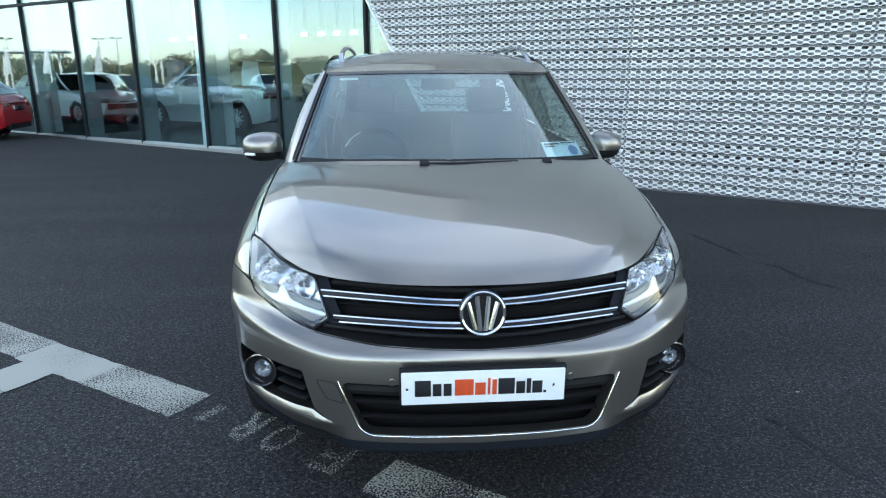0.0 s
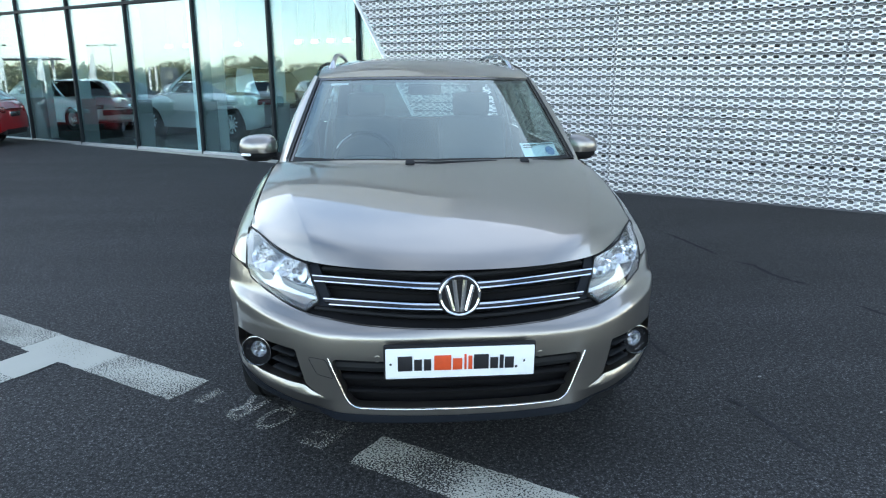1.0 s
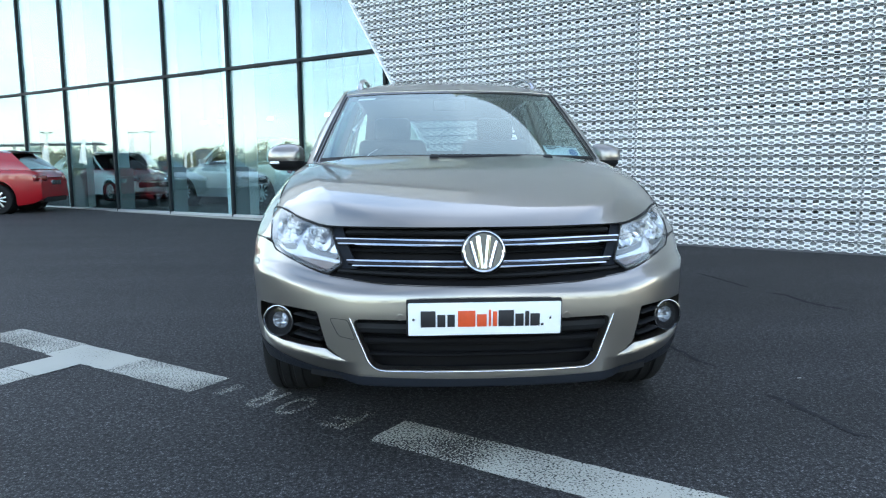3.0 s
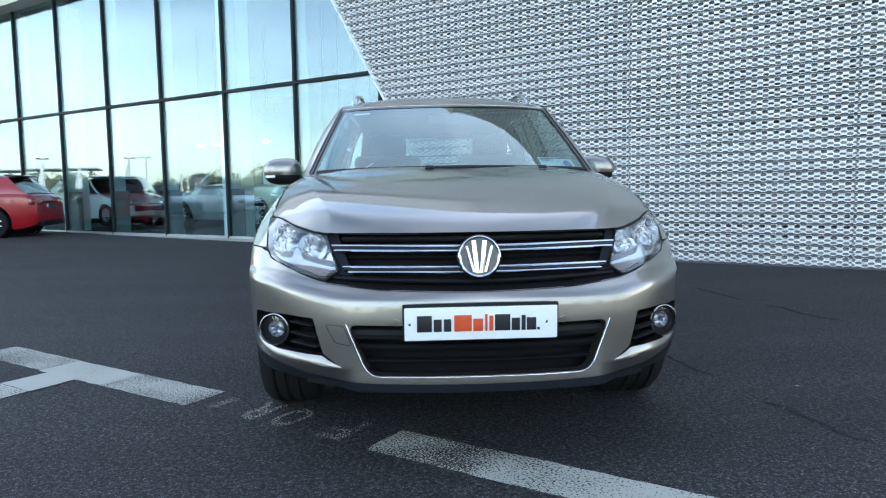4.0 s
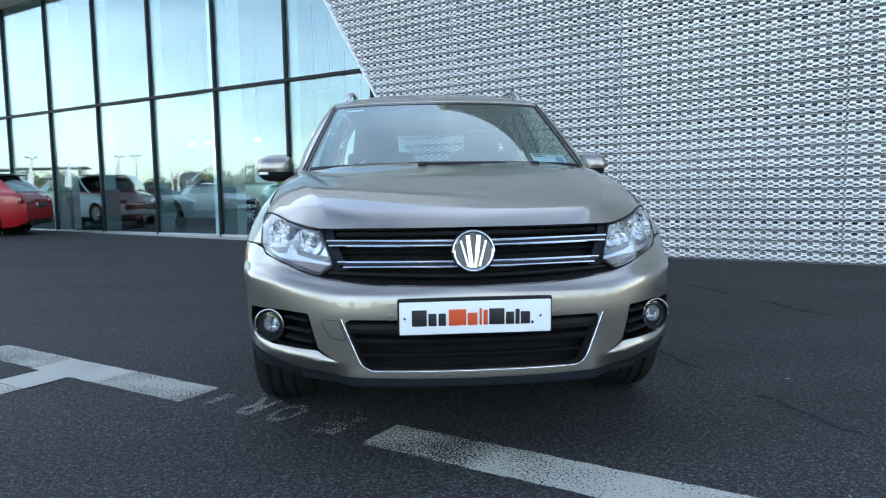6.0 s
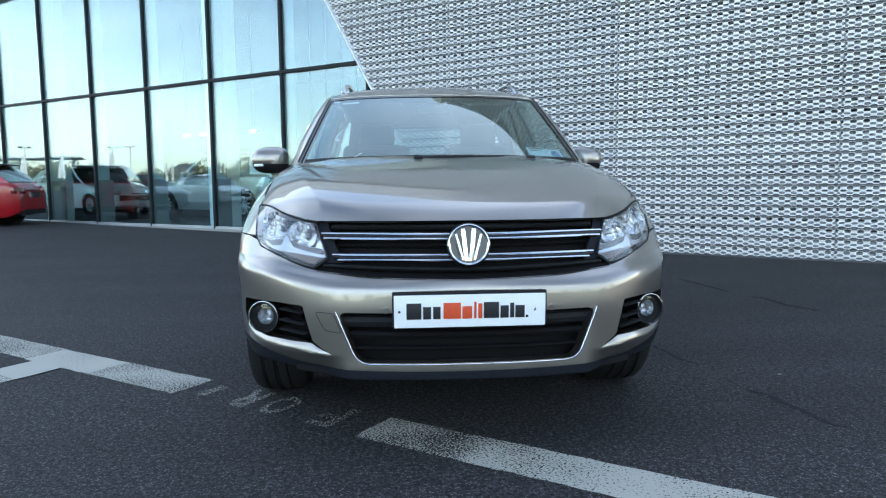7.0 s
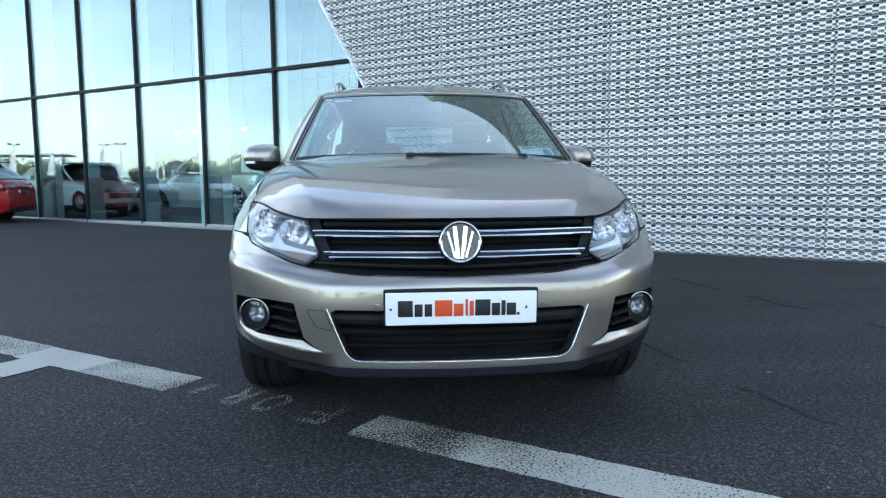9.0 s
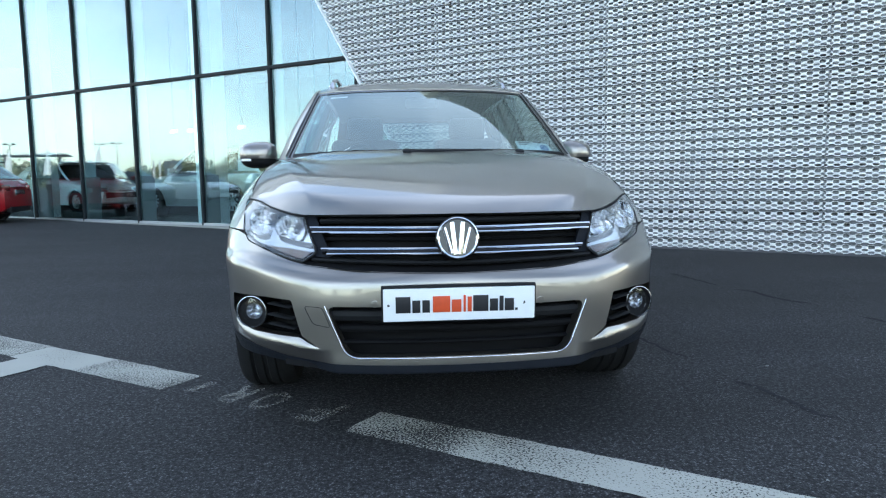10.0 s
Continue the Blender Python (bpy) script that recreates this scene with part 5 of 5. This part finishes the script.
pm = pose(0, -.0085, .5265, 4)


def glyphs(spans, mat):
    for x0, x1, h in spans:
        part("bar", block((x1 - x0, .002, h), pm @ pose((x0 + x1) / 2, 0, -.027 + h / 2), .0009, 2), mat, plate)


glyphs(((-.220, -.170, .056), (-.164, -.137, .043), (-.130, -.105, .043)), M_INK)
glyphs(((-.095, -.036, .056), (-.031, .002, .043), (.009, .017, .058), (.023, .037, .052)), M_ORANGE)
glyphs(((.042, .094, .056), (.099, .127, .043), (.132, .146, .052), (.150, .182, .043), (.186, .195, .009)), M_INK)
part("bolt", turned([(.0005, .002), (.004, .0015), (.0045, 0)], pm @ pose(-.244, 0, .0, 90), 12), M_INK, plate)
part("scuff", prism([(0, 0), (.007, .004), (.006, .013), (.001, .009)], .001, pm @ pose(.214, -.0005, -.006, 90)), M_INK, plate)

# paper behind the windscreen
bm = patch(lambda u, v: screen(.632 + .285 * u, .035 + .185 * v) + Vector((0, .03, -.02)), steps(0, 1, 8), steps(0, 1, 6))
disc = part("window_card", bm, material("card_paper", (0.80, .92, .95), rough=0.6, vary=.04), suv, "pale blue printed card behind the windscreen")
for u0, u1, v0, v1 in ((.05, .45, .80, .87), (.5, .95, .84, .90), (.05, .30, .68, .73)):
    bm = patch(lambda u, v: screen(.632 + .285 * u, .035 + .185 * v) + Vector((0, .027, -.014)), steps(u0, u1, 4), steps(v0, v1, 2))
    part("print_bar", bm, M_INK, disc)
bm = patch(lambda u, v: screen(.632 + .285 * u, .035 + .185 * v) + Vector((0, .027, -.014)), steps(.60, .92, 8), steps(.2, .75, 8),
           outline=[(.76 + .13 * math.cos(a), .48 + .25 * math.sin(a)) for a in steps(0, 6.0, 16)])
part("print_crest", bm, M_BLUEINK, disc)
part("top_sticker", patch(lambda u, v: screen(-.86 + .16 * u, .925 + .03 * v) + Vector((0, .02, -.012)), steps(0, 1, 4), steps(0, 1, 2)), M_EDGE, suv, "small pale sticker at the top of the windscreen")

suv.matrix_basis = pose(-0.006, 2.2, 0)

# ---- other cars ----


def other_car(name, x, y, turn, paint, label, group="", z=0.0, length=4.3, width=1.79, height=1.45, hood=0.98, suvlike=False, spoiler=True):
    """A parked car: nose at local -y, tail at local +y."""
    car = thing(name, x, y, z, label, "car", group, turn)
    M0 = pose(x, y, z, 0, 0, turn)
    L, W, H = length, width / 2, height
    g = .17 if not suvlike else .22
    sh = curve([(0, .62 * hood), (.04, .70 * hood), (.10, .78 * hood), (.27, .93 * hood), (.45, .97 * hood), (.75, hood), (.93, hood * 1.0), (.985, hood * .93), (1, hood * .80)])
    wd = curve([(0, .66), (.03, .80), (.09, .92), (.2, .99), (.5, 1.0), (.85, .985), (.95, .93), (1, .82)])
    low = curve([(0, g + .12), (.04, g + .05), (.15, g), (.85, g), (.96, g + .06), (1, g + .16)])
    ax = (.19 * L, .80 * L)
    R = .32 if not suvlike else .355

    def hull(q, v):
        yv = (q - .5) * L
        z0, z1 = low(q), sh(q)
        w = W * wd(q)
        s = -1 if v < 0 else 1
        a = abs(v)
        if a < .62:
            k = a / .62
            z = z0 + (z1 - .10 - z0) * k
            xx = w * (1 - .05 * (1 - k) ** 3 * 2 - .012 * k * k)
        else:
            k = (a - .62) / .38
            z = z1 - .10 + .10 * math.sin(k * math.pi / 2)
            xx = w * (.988 - .16 * (1 - math.cos(k * math.pi / 2)))
        return M0 @ Vector((s * xx, yv, z))

    def arch(c):
        return [((c + (R + .06) * math.cos(a)) / L, (R + (R + .06) * math.sin(a) - g) / (hood * .95 - .1 - g) * .62) for a in steps(0, 2 * math.pi, 30)[:-1]]

    for s in (1, -1):
        poly = [arch(c) for c in ax]
        bm = patch(lambda q, a: hull(q, s * a), steps(0, 1, 90), steps(0, 1, 26), poly, lip=lambda co: (M0.to_3x3() @ Vector((-s * .05, 0, 0))))
        part("body_side", bm, paint, car)
    bm = patch(lambda q, u: M0 @ Vector((u * W * wd(q) * .83, (q - .5) * L, sh(q) + .025 * (1 - u * u) - .001)), steps(0, 1, 50), steps(-1, 1, 12))
    part("body_top", bm, paint, car)
    for e, q in ((-1, 0.0), (1, 1.0)):
        bm = patch(lambda u, v: M0 @ Vector((u * W * wd(q) * (.988 if v < .8 else .988 - (v - .8) * .7), (q - .5) * L + e * .03 * (1 - u * u), low(q) + (sh(q) - low(q)) * v)), steps(-1, 1, 16), steps(0, 1, 10))
        part("bumper", bm, paint, car)
    # roof and glass
    q0, q1, q2, q3 = (.28, .47, .86, .965) if not suvlike else (.27, .44, .90, .985)
    rz = curve([(q1, H - .03), ((q1 + q2) / 2, H), (q2, H - .06)])

    def cabin(q, v):
        # v: 0 foot, 1 roof edge
        qq = q0 + (q3 - q0) * q
        qt = q1 + (q2 - q1) * q
        a = Vector((W * .84, (qq - .5) * L, sh(qq) - .01))
        b = Vector((W * .64, (qt - .5) * L, rz(qt) - .05))
        p = a.lerp(b, v)
        p.x += .04 * 4 * v * (1 - v)
        return p

    for s in (1, -1):
        mir = lambda p: M0 @ Vector((s * p.x, p.y, p.z))
        for a, b, mat, nm in ((.0, .05, paint, "pillar"), (.05, .40, M_TINTED, "side_window"), (.40, .44, M_TRIM, "pillar"), (.44, .78, M_TINTED, "side_window"), (.78, 1.0, paint, "rear_pillar")):
            part(nm, patch(lambda q, v: mir(cabin(q, v)), steps(a, b, 8), steps(0, 1, 8)), mat, car)
    part("roof", patch(lambda q, u: M0 @ Vector((u * W * .64, (q1 + (q2 - q1) * q - .5) * L, rz(q1 + (q2 - q1) * q) - .05 * abs(u) ** 2.2)), steps(0, 1, 20), steps(-1, 1, 12)), paint, car)
    part("windscreen", patch(lambda v, u: M0 @ (lambda p: Vector((u * p.x, p.y - .06 * (1 - u * u), p.z + .02 * (1 - u * u) * v)))(cabin(0, v)), steps(0, 1, 8), steps(-1, 1, 10)), M_TINTED, car)
    part("rear_window", patch(lambda v, u: M0 @ (lambda p: Vector((u * p.x, p.y + .05 * (1 - u * u), p.z + .03 * (1 - u * u) * v)))(cabin(1, v)), steps(.12, .97, 8), steps(-1, 1, 10)), M_TINTED, car)
    part("rear_window_frame", patch(lambda v, u: M0 @ (lambda p: Vector((u * p.x, p.y - .01 + .05 * (1 - u * u), p.z - .01)))(cabin(1, v)), steps(0, 1, 4), steps(-1, 1, 8)), paint, car)
    if spoiler:
        p = cabin(1, 1.0)
        part("spoiler", block((W * 1.22, .26, .035), M0 @ pose(0, p.y + .04, p.z + .045, -6), .012, 3), M_GLOSSBLACK if not suvlike else paint, car)
    for s in (1, -1):
        for c in ax:
            wheel(s, c - L / 2, x=W - .13, parent=car, r=R, width=.105, m0=M0)
            bm = bmesh.new()
            lathe(bm, [(R + .055, -.2), (R + .055, .02)], M0 @ pose(s * (W - .05), c - L / 2, R, 0, s * 90, 0), 30)
            part("arch_liner", bm, M_DARK, car)
        tz = hood * .80
        part("tail_lamp", block((.34, .10, .13), M0 @ pose(s * (W * .86 - .12), L / 2 - .05, tz, 0, 0, -s * 20), .03, 3), M_TAIL, car)
        part("head_lamp", block((.36, .16, .12), M0 @ pose(s * (W * .66), -L / 2 + .10, hood * .66, 0, 0, s * 24), .03, 3), M_BEZEL, car)
        part("door_mirror", block((.18, .10, .12), M0 @ pose(s * (W + .05), -.13 * L, hood * 1.03), .04, 3), paint, car)
    part("number_plate", block((.50, .015, .11), M0 @ pose(0, L / 2 + .035, hood * .70), .003), M_BEZEL, car)
    part("lower_trim", block((W * 1.2, .10, .12), M0 @ pose(0, L / 2 - .01, g + .13), .03), M_TRIM, car)
    part("grille", block((W * 1.1, .06, .16), M0 @ pose(0, -L / 2 + .0, hood * .5), .02), M_TRIM, car)
    part("underbody", block((W * 1.7, L * .86, .1), M0 @ pose(0, 0, g + .08)), M_DARK, car)
    return car


# local -y is the nose; turned so that the nose points along s
ALONG = 145 + 90


def park(s, w, paint, label, z=None, turn=0, **more):
    p = site(s, w)
    return other_car("car", p.x, p.y, ALONG + turn, paint, label, z=ground_z(p.x, p.y) if z is None else z, **more)


other_car("car", -10.52, 13.45, 276, M_BODY_RED, "bright red hatchback with a black roof spoiler by the glass front", z=ground_z(-9, 12.5), width=1.77, height=1.42, hood=.96)
park(3.35, -3.45, M_BODY_SILVER, "pale silver SUV on show behind the glass", z=.09, suvlike=True, length=4.75, width=1.94, height=1.73, hood=1.10)
park(-1.9, -3.7, M_BODY_DARK, "dark hatchback on show behind the glass", z=.09, height=1.44, turn=6)
park(9.3, -3.2, M_BODY_WHITE, "white hatchback on show behind the glass", z=.09, turn=180)
for x, y, t, mt, c in ((-21, 12.6, 60, M_BODY_DARK, "black"), (-23.0, 9.6, 60, M_BODY_WHITE, "white"), (-31, 5.2, 92, M_BODY_BLUE, "blue grey"), (-31.2, 2.0, 90, M_BODY_SILVER, "silver")):
    other_car("car", x, y, t, mt, c + " hatchback in the far row of the car park", "far row of cars")

# ---- far surroundings ----


def tree(x, y, h, spread, seed):
    rng = random.Random(seed)
    t = thing("tree", x, y, 0, "leafy green tree at the edge of the car park", "tree", "far trees")
    bm = bmesh.new()
    tube(bm, [(x, y, -.1), (x + rng.uniform(-.1, .1), y, h * .3), (x + rng.uniform(-.3, .3), y + rng.uniform(-.3, .3), h * .65)], .16 + h * .012, n=7)
    for k in range(5):
        a = rng.uniform(0, 6.28)
        z0 = h * rng.uniform(.25, .5)
        tube(bm, [(x, y, z0), (x + math.cos(a) * spread * .35, y + math.sin(a) * spread * .35, z0 + h * .18), (x + math.cos(a) * spread * .6, y + math.sin(a) * spread * .6, z0 + h * .33)], .07, n=5)
    part("trunk", bm, M_BARK, t)
    verts, faces = [], []
    n = int(1600 + 130 * h)
    lobes = [(rng.uniform(-.5, .5) * spread, rng.uniform(-.5, .5) * spread, h * rng.uniform(.42, .85), spread * rng.uniform(.3, .55)) for _ in range(9)]
    for k in range(n):
        lx, ly, lz, lr = rng.choice(lobes)
        d = Vector((rng.gauss(0, 1), rng.gauss(0, 1), rng.gauss(0, .8))).normalized() * lr * rng.uniform(.6, 1.05)
        p = Vector((x + lx, y + ly, lz)) + d
        e = Euler((rng.uniform(0, 6), rng.uniform(0, 6), rng.uniform(0, 6))).to_matrix()
        b = len(verts)
        sz = rng.uniform(.07, .17)
        for cx, cy in ((-1, -.5), (.2, -.8), (1, .2), (0, .9)):
            verts.append(p + e @ Vector((cx * sz, cy * sz, 0)))
        faces.append((b, b + 1, b + 2, b + 3))
    me = bpy.data.meshes.new("crown")
    me.from_pydata([tuple(v) for v in verts], [], faces)
    me.materials.append(M_LEAF)
    c = new("crown", me)
    c.parent, c.matrix_parent_inverse = t, t.matrix_world.inverted()
    return t


rng = random.Random(5)
for k in range(40):
    y = -60 + k * 3.1 + rng.uniform(-1.0, 1.0)
    tall = 1.3 if -5 < y < 2 else 0.0
    tree(-80 + rng.uniform(-5, 5), y, rng.uniform(2.7, 3.5) + tall, rng.uniform(2.2, 3.2), k)


def bank(name, pts, label):
    """A long uneven grassy bank with a broken top."""
    bm = bmesh.new()
    rows = []
    r2 = random.Random(name)
    for (x0, y0, h0), (x1, y1, h1) in zip(pts, pts[1:]):
        for k in range(16):
            t = k / 16
            x, y, h = x0 + (x1 - x0) * t, y0 + (y1 - y0) * t, (h0 + (h1 - h0) * t) * r2.uniform(.85, 1.15)
            out = Vector((x, y, 0)).normalized()
            rows.append([bm.verts.new((x + out.x * o, y + out.y * o, z * h)) for o, z in ((-9, -.05), (-5, .35), (0, 1.0), (8, 1.05), (20, -.05))])
    for a, b in zip(rows, rows[1:]):
        for k in range(4):
            bm.faces.new([a[k], b[k], b[k + 1], a[k + 1]])
    return tagged(link(name, bm, M_GRASS), label, "bank", kind="structure")


bank("grass_bank", [(-40, -130, 3), (-100, -60, 3.0), (-110, -10, 2.6), (-110, 30, 3), (-90, 80, 4), (-40, 120, 3)], "far rough grassy bank with scrub")
bank("grass_bank", [(-40, -110, 3), (0, -120, 3), (50, -100, 3.5), (95, -40, 3)], "far rough grassy bank behind the car park")
for k in range(12):
    a = radians(-150 + k * 12)
    tree(70 * math.cos(a), 70 * math.sin(a), rng.uniform(5, 7.5), rng.uniform(3, 4.2), 100 + k)


def street_lamp(x, y, h):
    t = thing("street_lamp", x, y, 0, "tall galvanised car park lamp with twin heads", "street lamp", "car park lamps")
    part("pole", turned([(.07, 0), (.06, 1.0), (.03, h)], pose(x, y, 0), 12), M_POLE, t)
    for s in (1, -1):
        bm = bmesh.new()
        tube(bm, [(x, y, h - .05), (x, y + s * .22, h + .05)], .03, n=8)
        part("arm", bm, M_POLE, t)
        part("head", block((.22, .30, .14), pose(x, y + s * .34, h + .06), .05), M_MULLION, t)


for x, y, h in ((-60, 12.9, 4.6), (-59, 21.9, 4.2), (-62, 14.4, 4.6), (-60, -30, 6)):
    street_lamp(x, y, h)


def flag(x, y, h):
    t = thing("flagpole", x, y, 0, "white pole with a limp white banner flag", "flagpole", "banner flags")
    part("pole", turned([(.05, 0), (.03, h)], pose(x, y, 0), 10), M_EDGE, t)
    part("banner", patch(lambda u, v: Vector((x + .05 * math.sin(v * 5), y + .05 + u * (.12 + .28 * (1 - v)), h * .45 + v * h * .53)), steps(0, 1, 6), steps(0, 1, 12)), M_FLAG, t)


for x, y, h in ((-40, 13.9, 3.2), (-40, 15.0, 3.2), (-42, 17.4, 3.1), (-42, 19.6, 3.1)):
    flag(x, y, h)
sgn = thing("pylon_sign", -35, 10.2, 0, "free-standing grey pylon sign with a plain round emblem", "sign")
part("panel", block((.2, 1.0, 2.25), pose(-35, 10.2, 1.12), .02), M_SIGN, sgn)
part("emblem", turned([(.27, 0), (.27, .02), (.22, .02), (.22, .01), (.0005, .01)], pose(-34.89, 10.2, 1.80, 0, 90, 0), 32), M_KERB, sgn)
for y in (10.95, 11.3):
    p = thing("white_post", -35, y, 0, "plain white upright post in the car park", "post", "white posts")
    part("pole", block((.12, .12, 2.3), pose(-35, y, 1.15), .01), M_EDGE, p)

# low pavilion with white posts
pav = thing("pavilion", -47, 21, 0, "low white pavilion with slim posts across the car park", "building")
part("roof", block((5.4, 9, .12), pose(-46, 21, 2.85), .03), M_EDGE, pav)
for k in range(6):
    part("post", block((.16, .16, 2.8), pose(-44.3, 17 + k * 1.6, 1.4), .01), M_EDGE, pav)

# rough grass beyond the asphalt
bm = bmesh.new()
gx, gy = steps(-150, -30, 24), steps(-90, 5, 20)
g = [[bm.verts.new((x + (rng.uniform(-1.5, 1.5) if 0 < j < 20 else 0), y, .012 + .25 * smooth01((-33 - x) / 10) + rng.uniform(0, .05))) for j, y in enumerate(gy)] for x in gx]
for i in range(24):
    for j in range(20):
        bm.faces.new([g[i][j], g[i + 1][j], g[i + 1][j + 1], g[i][j + 1]])
tagged(link("verge", bm, M_GRASS), "rough olive grass beyond the car park", "grass", kind="structure")
bank("grass_bank", [(-49, 7, .6), (-51, 1, 2.0), (-52, -12, 2.3), (-46, -40, 2.4)], "low overgrown bank beside the car park")
